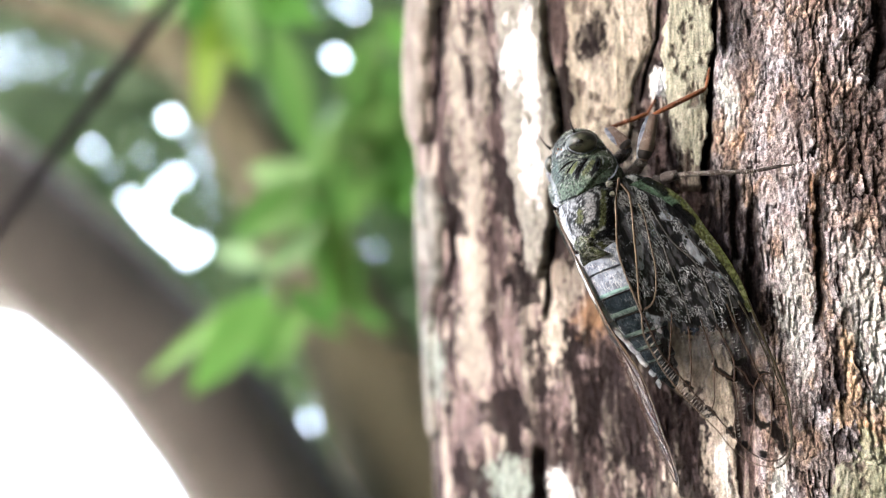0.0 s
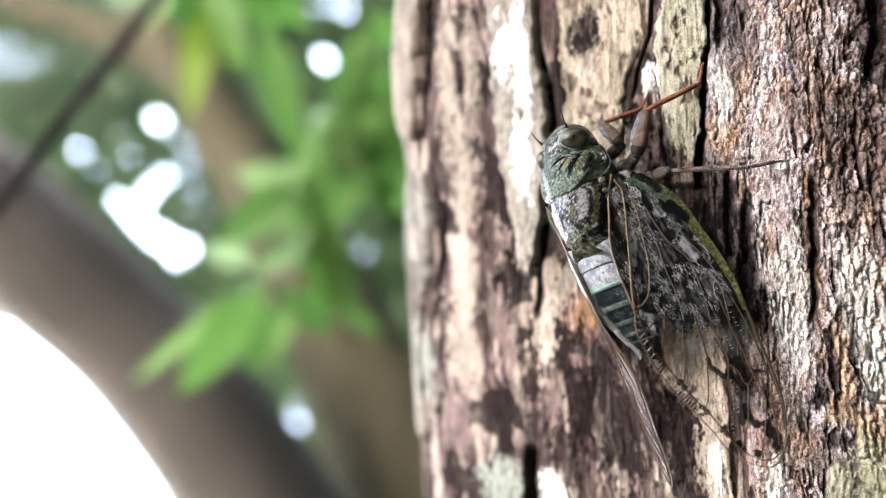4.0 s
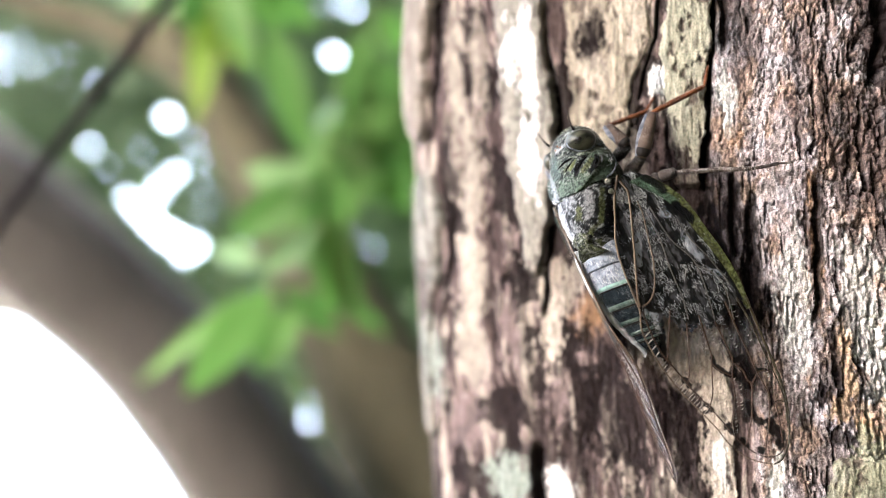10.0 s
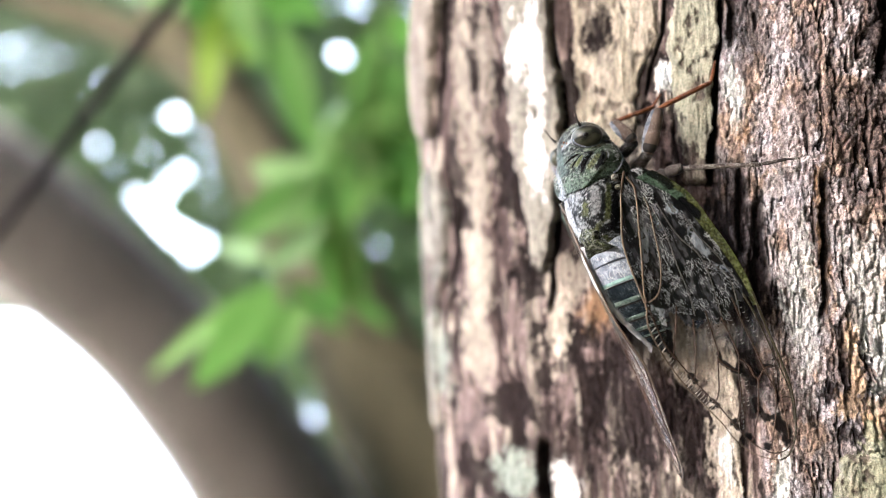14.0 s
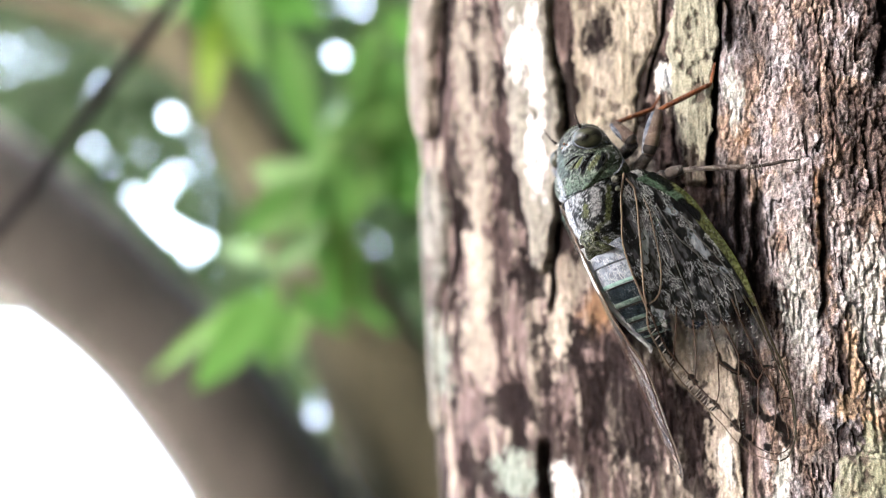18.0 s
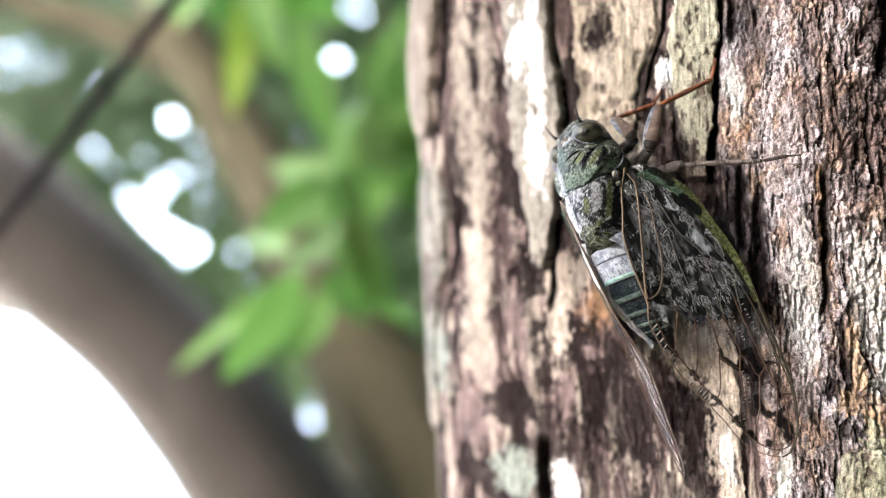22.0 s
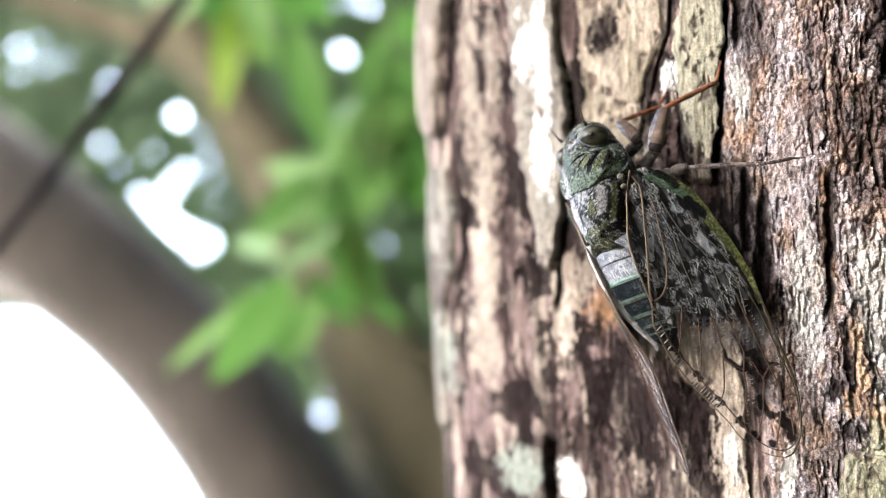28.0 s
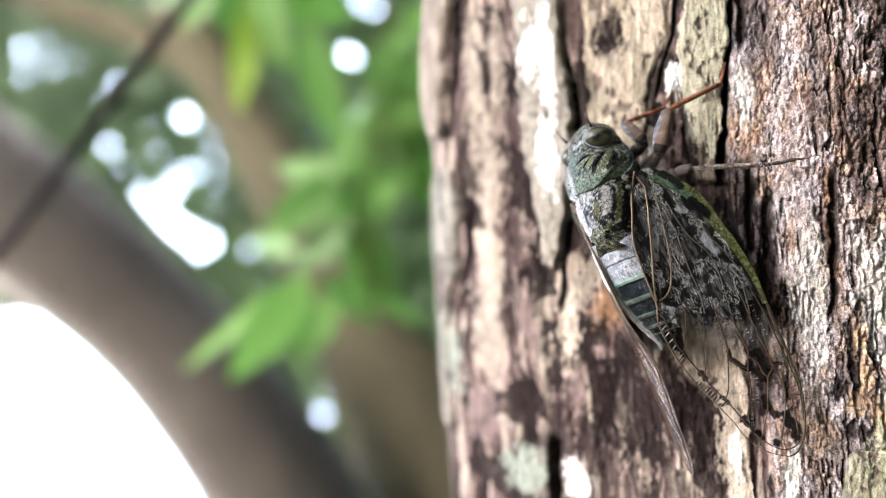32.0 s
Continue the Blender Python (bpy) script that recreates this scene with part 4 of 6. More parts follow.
    paint(cross, ((0.006, 0.006, 0.004), (0.062, 0.068, 0.028), (0.26, 0.26, 0.22)), [], 241, 2.4)
    hairs_on(cross, back, "silver_hairs", 350, 0.3, 9, Vector((0, -1, 0)), 0.9, (), 1.2)
    for x, y, z, r in ((4.45, -0.2, 6.9, 0.55), (4.5, -1.4, 7.1, 0.45)):
        hinge = ball((0, 0, 0), r, 18, (0.9, 0.75, 0.7))
        for v in hinge.verts:
            v.co *= 1 + 0.25 * noise.noise(v.co * 2500)
            v.co += Vector((x, y, z)) * MM
        for k in (1, -1):
            twin = hinge.copy()
            if k < 0:
                bmesh.ops.scale(twin, vec=(-1, 1, 1), verts=twin.verts)
            twin = made("hinge", twin, PAINTED, back)
            paint(twin, (INK, (0.09, 0.085, 0.06), (0.22, 0.21, 0.18)), [], 251)
        hinge.free()
    # abdomen: rings that slide in one another; the first two are powdery white
    def girth(y):
        f = min(1.0, max(0.0, (-7.1 - y) / 11.6))
        return 2.95 * (1 + 0.12 * math.sin(3 * f) - 0.62 * f ** 2.2), 0.6 + 0.9 * f, 9.3 - 1.2 * f - 3.4 * f ** 2.4

    ends = [-6.6] + REAR_EDGES
    for i in range(8):
        front, rear = ends[i] + 1.3, ends[i + 1]

        def ring(y, more):
            w, lo, hi = girth(y)
            return (y - rear, w + more, lo - more, hi + more)

        if i == 7:
            w, lo, hi = girth(rear)
            rings = [ring(front, -0.6), ring(ends[i], -0.15), (0.5, w * 0.9, lo + 0.2, hi - 0.3), (-0.2, w * 0.6, lo + 0.7, hi - 1.1), (-0.9, 0.2, lo + 1.4, lo + 1.7)]
        else:
            rings = [ring(front, -0.6), ring(ends[i], -0.10), ring((ends[i] + rear) / 2, 0.06), ring(rear + 0.15, 0.08), ring(rear - 0.05, 0.0), ring(rear - 0.15, -0.35)]
        seg = part("abdomen_segment", lofted(smooth_rings(rings, 20), 40), SHELL_WHITE if i < 2 else SHELL_BLACK, bug, "powdery white segment" if i < 2 else "")
        if 1 <= i < 6:
            wide = (0.5, 0.62, 0.52, 0.45, 0.3)[i - 1]
            w, lo, hi = girth(rear)
            part("rear_band", lofted(smooth_rings([ring(rear + wide, 0.05), ring(rear + wide * 0.85, 0.14), ring(rear + 0.15, 0.15), ring(rear + 0.02, 0.03)], 8), 40), BAND_TEAL if i == 1 else BAND_GREEN, seg, "pale teal hind band" if i == 1 else "")
            part("rear_groove", lofted([ring(rear + 0.02, 0.07), ring(rear - 0.10, 0.07), ring(rear - 0.16, -0.2)], 40), SPOT, seg)
        if i < 6:
            w, lo, hi = girth(ends[i])
            w2, lo2, hi2 = girth(rear)
            mid, half, mid2, half2 = (lo + hi) / 2, (hi - lo) / 2, (lo2 + hi2) / 2, (hi2 - lo2) / 2
            part("side_fringe", lofted(smooth_rings([(ends[i] - rear + 0.5, 0.42, mid + 0.22 * half, mid + 0.90 * half, -0.83 * w), ((ends[i] - rear) / 2, 0.50, (mid + mid2) / 2 + 0.11 * (half + half2), (mid + mid2) / 2 + 0.46 * (half + half2), -0.42 * (w + w2)), (-0.1, 0.44, mid2 + 0.22 * half2, mid2 + 0.90 * half2, -0.83 * w2)], 8), 20), FRINGE, seg)
            hairs_on(seg, seg, "silver_hairs", (700, 800, 420, 260, 150, 90)[i], 0.3, 30 + i, Vector((0, -1, 0)), 0.5, (), 0.8)
        # white down along the flank and the tip
        rng = random.Random(60 + i)
        bm = bmesh.new()
        for k in range(160):
            y = ends[i] + (rear - ends[i]) * rng.uniform(0, 1)
            w, lo, hi = girth(y)
            ang = radians(rng.uniform(120, 165))
            p = Vector((w * math.cos(ang), y - rear, (lo + hi) / 2 + (hi - lo) / 2 * math.sin(ang)))
            d = Vector((math.cos(ang) * 0.7, -0.8 + rng.uniform(-0.4, 0.4), math.sin(ang) * 0.7 + rng.uniform(-0.3, 0.3))).normalized()
            tube([p * MM, (p + d * 0.2) * MM, (p + d * rng.uniform(0.3, 0.6)) * MM], [0.026 * MM, 0.022 * MM, 0.008 * MM], 3, bm)
        part("white_down", bm, FRINGE, seg)
        seg.location = (0, rear * MM, 0)
        ABDOMEN.append((seg, rear, i))
    hairs_on(back, back, "silver_hairs", 4200, 0.30, 5, Vector((0, -1, 0)), 0.9, (), 1.9)
    hairs_on(collar, shield, "silver_hairs", 1900, 0.13, 6, Vector((0, -1, 0)), 1.4, (), 2.6)
    hairs_on(head, head, "silver_hairs", 900, 0.16, 7, Vector((0, 1, 0)), 0.9, (), 2.2)
    # pale hairs down the flank
    rng = random.Random(8)
    bm = bmesh.new()
    for k in range(260):
        y = rng.uniform(-7.2, 3.5)
        sx = rng.choice((-1, -1, 1))
        a = rng.uniform(-0.2, 0.75)
        w = 3.5 - 0.03 * (y - 1.5) ** 2 * (y < 1.5)
        p = Vector((sx * w * math.cos(a) + 0.3, y, 5.4 + 4.4 * math.sin(a)))
        d = Vector((sx * math.cos(a), -0.8 + rng.uniform(-0.4, 0.4), math.sin(a) + rng.uniform(-0.3, 0.3))).normalized()
        tube([p * MM, (p + d * rng.uniform(0.5, 1.0)) * MM], [0.028 * MM, 0.008 * MM], 3, bm)
    part("flank_hairs", bm, PALE_BAR, bug, "short pale hairs")
    wings(bug)
    legs(bug)
    return bug


# wing skins are drawn in (along, across) millimetres from the folded ridge
W0, WA, WB = Vector((1.2, -3, 9.8)), Vector((0, -0.98371, -0.17978)), Vector((0.64897, 0.13678, -0.74842))
LEADING = [(-2.6, 6.6), (-1.6, 8.2), (1.6, 10.8), (4.1, 11.9), (7.1, 12.5), (10.0, 13.1), (13.2, 13.4), (16.1, 13.2), (21.0, 12.6), (24.0, 12.3), (26.2, 12.0), (28.1, 11.5), (30.1, 10.6), (31.8, 9.5), (32.7, 8.6), (33.4, 7.4), (33.4, 6.3)]
TRAILING = [(-2.6, 5.3), (-0.9, 4.1), (0.7, 3.1), (2.7, 1.9), (4.6, 1.0), (7.2, 0.5), (9.6, 0.3), (12.1, 0.1), (13.1, -0.3), (14.6, -0.6), (17.7, -0.2), (19.6, 0.1), (21.9, 0.6), (23.6, 1.2), (25.5, 1.8), (27.4, 2.4), (29.3, 2.8), (31.3, 3.8), (32.5, 5.0), (33.4, 6.3)]


def wing_bulge(a, b):
    """How far the skin stands off its plane: it arches between its edges and rides over the abdomen."""
    ride = 1.3 * np.exp(-(np.asarray(b) / 3.4) ** 2) * step(-1, 2, np.asarray(a, float)) * step(19, 12, np.asarray(a, float))
    return 0.5 * np.sin(np.pi * np.clip((np.asarray(b) - 1) / 12, 0, 1)) + ride + 0.05 * np.clip(np.asarray(a) - 13, 0, 30)


def wing_at(a, b, sx, lift=0.0):
    """A place on the folded wing; it bulges a little between its edges."""
    bulge = float(wing_bulge(a, b)) + lift
    nrm = Vector((0.7608, -0.1167, 0.6384))
    p = W0 + WA * a + WB * b + nrm * bulge
    return Vector((p.x * sx, p.y, p.z)) * MM


def wing_grid(a_of, b0, b1, sx, lift, nu=60, nv=16, thick=0.06, wave=0.0):
    """A thin skin between two runs of across values."""
    bm = bmesh.new()
    faces = []
    for lay in (0, -thick):
        rows = []
        for i in range(nu + 1):
            u = i / nu
            rows.append([bm.verts.new(wing_at(a_of(u) + wave * u ** 4 * (math.sin(j * 2.1) + 0.6 * math.sin(j * 4.4)), b0(u) + (b1(u) - b0(u)) * j / nv, sx, lift + lay)) for j in range(nv + 1)])
        for i in range(nu):
            for j in range(nv):
                q = (rows[i][j], rows[i + 1][j], rows[i + 1][j + 1], rows[i][j + 1])
                bm.faces.new(q if (lay == 0) == (sx > 0) else q[::-1])
        faces.append(rows)
    return bm


# FILM is a grey that paints in the sky mirrored by the clear skin
FILM, SOOT, PANE = (0.24, 0.235, 0.24), (0.004, 0.003, 0.003), (0.23, 0.245, 0.265)
# places on the wing are (along, across); a row is a tone, how much it covers, half width, and a run
SMOKES = [
    (FILM, 0.55, 0.55, [12.7, 1.1, 13.4, 1.5]),
    (FILM, 0.55, 0.42, [13.4, 1.4, 15.0, 1.3]),
    (FILM, 0.15, 1.2, [18.1, 5.0, 19.9, 8.8, 20.7, 12.1]),
    (FILM, 0.15, 0.9, [19.0, 12.1, 22.6, 12.0, 25.8, 11.6]),
    (FILM, 0.30, 0.45, [26.1, 8.0, 26.8, 7.9]),
    (SOOT, 0.60, 0.8, [22.7, 8.8, 25.3, 10.0, 27.7, 10.2]),
    (SOOT, 0.97, 0.50, [16.0, 1.5, 17.6, 0.8]), (SOOT, 0.97, 0.35, [17.6, 0.9, 18.7, 0.9]),
    (SOOT, 0.98, 0.30, [20.4, 5.7, 21.2, 5.6, 22.5, 6.2]), (SOOT, 0.97, 0.30, [22.6, 6.1, 23.1, 7.0]),
    (SOOT, 0.97, 0.42, [21.8, 7.9, 21.9, 8.9]), (SOOT, 0.95, 0.55, [22.7, 8.4, 24.3, 8.7]), (SOOT, 0.9, 0.5, [22.8, 7.4, 24.9, 7.8]),
    (SOOT, 0.97, 0.20, [23.8, 9.9, 24.4, 11.0]),
    (SOOT, 0.98, 0.62, [26.7, 6.9, 27.5, 6.8]), (SOOT, 0.96, 0.45, [27.4, 7.0, 28.8, 7.1, 29.3, 8.6]),
    (SOOT, 0.97, 0.75, [29.8, 8.1, 31.1, 8.6, 31.8, 8.2]),
    (SOOT, 0.98, 0.38, [21.2, 1.7, 21.3, 1.8]), (SOOT, 0.98, 0.31, [21.8, 1.9, 21.9, 1.8]),
    (SOOT, 0.98, 0.36, [24.5, 2.5, 24.7, 2.7]), (SOOT, 0.98, 0.36, [25.1, 2.8, 25.2, 2.8]), (SOOT, 0.98, 0.27, [25.2, 2.0, 25.3, 2.2]),
    (SOOT, 0.98, 0.39, [27.6, 3.5, 27.7, 3.7]), (SOOT, 0.98, 0.34, [28.1, 3.7, 28.2, 3.7]),
    (SOOT, 0.98, 0.36, [29.6, 4.3, 29.7, 4.5]), (SOOT, 0.98, 0.34, [30.2, 4.6, 30.3, 4.6]), (SOOT, 0.98, 0.39, [31.5, 5.6, 31.6, 5.9]),
]
PANES = [
    (PANE, 0.62, 0.42, [4.6, 4.3, 6.1, 3.4, 7.5, 2.8]),
    (PANE, 0.50, 0.45, [3.6, 6.4, 4.8, 6.2]),
    (PANE, 0.55, 0.50, [3.4, 8.5, 3.9, 8.9]),
    (PANE, 0.65, 0.62, [7.0, 9.7, 8.9, 9.9, 9.7, 10.2]),
    (PANE, 0.55, 0.40, [11.9, 10.7, 12.4, 11.5]),
    (PANE, 0.45, 0.60, [16.7, 11.0, 17.9, 11.4]),
    (PANE, 0.62, 0.55, [12.7, 1.1, 13.4, 1.5]),
    (PANE, 0.62, 0.40, [13.4, 1.4, 14.8, 1.4]),
    ((0.03, 0.036, 0.055), 0.75, 0.45, [16.4, 4.9, 17.0, 5.8]),
    ((0.03, 0.036, 0.055), 0.75, 0.5, [17.6, 8.9, 18.0, 8.9]),
    (SOOT, 1.0, 0.42, [2.0, 7.7, 2.8, 7.6]),
    (SOOT, 1.0, 0.36, [10.5, 10.4, 11.1, 11.2]),
    (SOOT, 1.0, 0.5, [12.2, 1.4, 13.1, 2.9]),
]
BASE_END = [13.8, 1.2, 13.7, 2.6, 16.0, 3.9, 16.8, 4.5, 16.4, 6.3, 17.3, 7.0, 17.5, 8.3, 16.7, 10.0, 16.2, 11.9, 16.3, 12.7]
VEINS = [
    [13.5, 3.7, 16.1, 2.2, 17.8, 1.3, 18.3, 0.9],
    [15.7, 4.8, 17.9, 3.9, 19.6, 3.1, 21.3, 2.1, 21.6, 1.7],
    [15.5, 6.6, 18.2, 6.1, 20.1, 5.7, 20.8, 5.3, 22.6, 4.4, 23.9, 3.7, 24.9, 2.8],
    [20.8, 5.3, 21.8, 5.7, 22.6, 6.3, 23.0, 6.7],
    [16.9, 8.0, 19.5, 7.9, 21.2, 7.8, 21.9, 7.5, 23.4, 6.6, 25.2, 5.9, 26.7, 4.8, 27.9, 3.8],
    [21.9, 7.6, 23.0, 8.2, 24.2, 8.2, 24.9, 8.4, 26.4, 7.5, 28.0, 6.5, 29.3, 5.3, 30.1, 4.6, 30.2, 4.3],
    [24.9, 8.4, 24.5, 9.1, 24.1, 9.8],
    [15.5, 10.4, 18.4, 10.1, 20.3, 10.0, 22.4, 9.9, 23.6, 9.8, 25.4, 9.8, 26.6, 9.8, 28.1, 9.0, 29.6, 7.9, 31.3, 6.5, 32.1, 5.9],
    [27.8, 9.9, 27.9, 10.5, 28.3, 11.1],
    [28.0, 10.0, 29.5, 9.5, 31.4, 8.7, 31.9, 8.4],
    [24.1, 9.8, 24.2, 10.5, 24.5, 11.1, 24.7, 11.6],
]


def wing_marks(A, B, tone, cover, rows, ragged):
    co = np.stack([A.ravel(), B.ravel()], 1)
    for col, k, width, run in rows:
        d = distance_to_run(co, np.array(run, float).reshape(-1, 2)).reshape(A.shape) + ragged * width
        f = step(width * 1.15, width * 0.75, d)
        tone = blend(tone, np.array(col), f)
        cover = cover * (1 - f) + k * f
    return tone, cover


def wings(bug):
    lead, trail = spline(LEADING, 80), spline(TRAILING, 80)

    def lead_b(a):
        return np.interp(a, lead[:, 0], lead[:, 1])

    def trail_b(a):
        return np.interp(a, trail[:, 0], trail[:, 1])

    def skins(sx, fine):
        """The clear outer skin and the dark hairy base of one wing, split along a ragged line."""
        A, K = np.meshgrid(np.linspace(-2.4, LEADING[-1][0] - 0.05, int(300 * fine)), np.linspace(0, 1, int(110 * fine)), indexing="ij")
        B = trail_b(A) + (lead_b(A) - 0.05 - trail_b(A)) * K
        warp, small = fbm(A * 1.1, B * 1.5, 301, 3), fbm(A * 3.5, B * 4.5, 305, 3)
        ragged = (warp - 0.5) * 1.1 + (small - 0.5) * 0.6
        folds = fbm(A * 0.9 + B, B * 3.0, 309, 3)
        tone = blend(np.full(A.shape + (3,), 0.12), np.array((0.20, 0.19, 0.18)), step(0.4, 0.6, folds))
        cover = 0.012 + 0.03 * step(0.5, 0.7, folds)
        if sx < 0:
            tone, cover = blend(np.full(A.shape + (3,), 0.36), np.array((0.26, 0.19, 0.17)), step(0.45, 0.6, folds)), cover + 0.25
        else:
            tone, cover = wing_marks(A, B, tone, cover, SMOKES, ragged)
        deep = np.array((0.003, 0.003, 0.003))
        base_tone = blend(deep + 0 * A[..., None], np.array((0.034, 0.033, 0.034)), step(0.5, 0.62, fbm(A * 0.8, B * 2.2, 311, 4)))
        base_tone, base_cover = wing_marks(A, B, base_tone, 0.98 + 0 * A, PANES, ragged)
        ea = np.array(BASE_END).reshape(-1, 2)
        ea = ea[np.argsort(ea[:, 1])]
        inside = A < np.interp(B, ea[:, 1], ea[:, 0]) + (small - 0.5) * 1.6
        lift = 0.06 * (fbm(A * 1.4, B * 2.4, 315, 3) - 0.5) * 4
        bul = wing_bulge(A, B) + lift
        P = (np.array(W0) + A[..., None] * np.array(WA) + B[..., None] * np.array(WB) + bul[..., None] * np.array((0.7608, -0.1167, 0.6384))) * np.array((sx, 1, 1)) * MM
        out = []
        for keep, t, c in ((~inside, tone, cover), (inside, base_tone, base_cover)):
            nr, nc = A.shape
            idx = np.arange(nr * nc).reshape(nr, nc)
            q = np.stack([idx[:-1, :-1], idx[1:, :-1], idx[1:, 1:], idx[:-1, 1:]], -1)[keep[:-1, :-1]].reshape(-1, 4)
            if sx < 0:
                q = q[:, ::-1]
            used, q = np.unique(q, return_inverse=True)
            q = q.reshape(-1, 4)
            me = bpy.data.meshes.new("skin")
            me.from_pydata(P.reshape(-1, 3)[used].tolist(), [], q.tolist())
            at = me.attributes.new("tone", "FLOAT_COLOR", "POINT")
            at.data.foreach_set("color", np.concatenate([t.reshape(-1, 3)[used], np.ones((len(used), 1))], 1).astype(np.float32).ravel())
            at = me.attributes.new("cover", "FLOAT", "POINT")
            at.data.foreach_set("value", c.ravel()[used].astype(np.float32))
            out.append(me)
        return out

    for sx in (1, -0.8):
        outer, inner = skins(sx, 1.0 if sx > 0 else 0.6)
        wing = part_mesh("forewing", outer, SKIN, bug, "folded clear wing with smoky spots, brown veins and a dark hairy base")
        base = part_mesh("wing_base", inner, SKIN, wing, "dark wing base with grey clear panes")
        part("hindwing", wing_grid(lambda u: 1 + 16.5 * u, lambda u: 2.8 + 1.2 * u, lambda u: 10.2 - 2.4 * u ** 4, sx, -0.9, 30, 10, wave=0.7), CLEAR, wing)

        def vein(name, pts, r0, r1, mat, lift=0.10):
            pts = np.array(pts, float).reshape(-1, 2)
            c = spline(pts, 6 * len(pts))
            n = len(c)
            part(name, tube([wing_at(a, b, sx, lift) for a, b in c], [(r0 + (r1 - r0) * k / n) * (1 + 0.2 * math.sin(k * 2.3)) * MM for k in range(n)], 6), mat, wing)

        # inner lobe with a raised edge, and the two brown veins beside it
        vein("lobe_vein", [1.0, 6.0, 2.6, 5.9, 5.6, 5.1, 8.3, 4.3, 10.6, 3.0, 11.6, 1.8, 11.8, 0.6], 0.07, 0.11, TAN_VEIN, 0.22)
        vein("inner_vein", [-1.9, 5.2, -1.1, 5.4, -0.4, 5.5, 1.5, 4.8, 3.5, 3.9, 5.5, 3.0, 7.8, 1.9, 10.5, 0.6, 11.7, 0.3], 0.13, 0.12, TAN_VEIN, 0.2)
        vein("rear_vein", TRAILING, 0.14, 0.05, TAN_VEIN)
        costa = part("costa", wing_grid(lambda u: -1.4 + 19 * u, lambda u: lead_b(-1.4 + 19 * u) - 0.35 - 1.6 * (1 - u) ** 0.8 - 0.4 * (1 - u) ** 4, lambda u: lead_b(-1.4 + 19 * u) + 0.1, sx, 0.22, 160, 16, 0.45), PAINTED, wing, "olive green wing edge with a black patch")
        paint(costa, ((0.08, 0.09, 0.025), (0.125, 0.138, 0.042), (0.19, 0.20, 0.085)), [
            ((0.085, 0.140, 0.088), 1.2, 0.95, [tuple(wing_at(a, b, sx, 0.3) / MM) for a, b in ((-2.0, 6.9), (0.3, 7.8), (3.0, 9.5))]),
            (INK, 0.62, 1.0, [tuple(wing_at(a, b, sx, 0.3) / MM) for a, b in ((3.4, 10.2), (5.4, 11.3))]),
            (INK, 0.55, 0.95, [tuple(wing_at(a, b, sx, 0.3) / MM) for a, b in ((-1.3, 8.2), (1.0, 9.7))])], 321)
        vein("front_vein", [p for p in LEADING if p[0] > 14], 0.17, 0.08, OLIVE_VEIN)
        vein("rim_vein", [12.3, 0.3, 14.5, 0.3, 16.7, 0.5, 18.3, 0.9, 19.8, 1.3, 21.6, 1.7, 23.4, 2.2, 25.4, 2.9, 27.4, 3.4, 29.0, 3.8, 30.7, 4.5, 32.1, 5.6, 32.7, 6.7, 32.7, 7.8, 32.2, 8.8], 0.10, 0.06, RED_VEIN)
        vein("rim_vein", [15.8, 12.0, 18.3, 12.1, 20.9, 12.0, 23.3, 11.8, 25.2, 11.7, 27.2, 11.5, 29.0, 10.9, 30.7, 10.0], 0.09, 0.06, OLIVE_VEIN)
        for run in VEINS:
            vein("vein", run, 0.085, 0.065, VEIN)
        for run in ([4.7, 9.6, 7.3, 10.0, 9.7, 10.9, 12.3, 11.7, 14.3, 12.1], [2.2, 7.1, 6.5, 7.7, 9.7, 9.1, 12.8, 9.0, 16.8, 8.1],
                    [2.4, 6.4, 5.8, 6.5, 9.6, 6.0, 12.8, 5.8, 15.5, 5.2], [10.5, 9.3, 12.0, 10.6, 13.8, 11.3, 17.8, 10.3]):
            vein("base_vein", run, 0.07, 0.06, PALE_VEIN, 0.14)
        bare = []
        for _, _, width, run in PANES[:8]:
            for a, b in np.array(run, float).reshape(-1, 2):
                bare.append((wing_at(a, b, sx), (width + 0.1) * MM))
        hairs_on(base, wing, "silver_hairs", 3600 if sx > 0 else 200, 0.30, 21, Vector((0.1, -1, -0.2)), 0.45, bare, 0.62, 0.05)
        # slanted pale bars between the rim vein and the edge
        rng = random.Random(12)
        bm = bmesh.new()
        at = 14.9
        while at < 27:
            wide = at < 18.2
            b = float(trail_b(at))
            if wide or rng.random() < 0.8:
                reach = rng.uniform(0.5, 0.85)
                tube([wing_at(at, b + 0.12, sx, 0.05), wing_at(at - 0.25, b + 0.12 + reach, sx, 0.05)], (0.08 if wide else rng.uniform(0.02, 0.045)) * MM, 4, bm)
            at += 0.85 if wide else rng.uniform(0.2, 0.45)
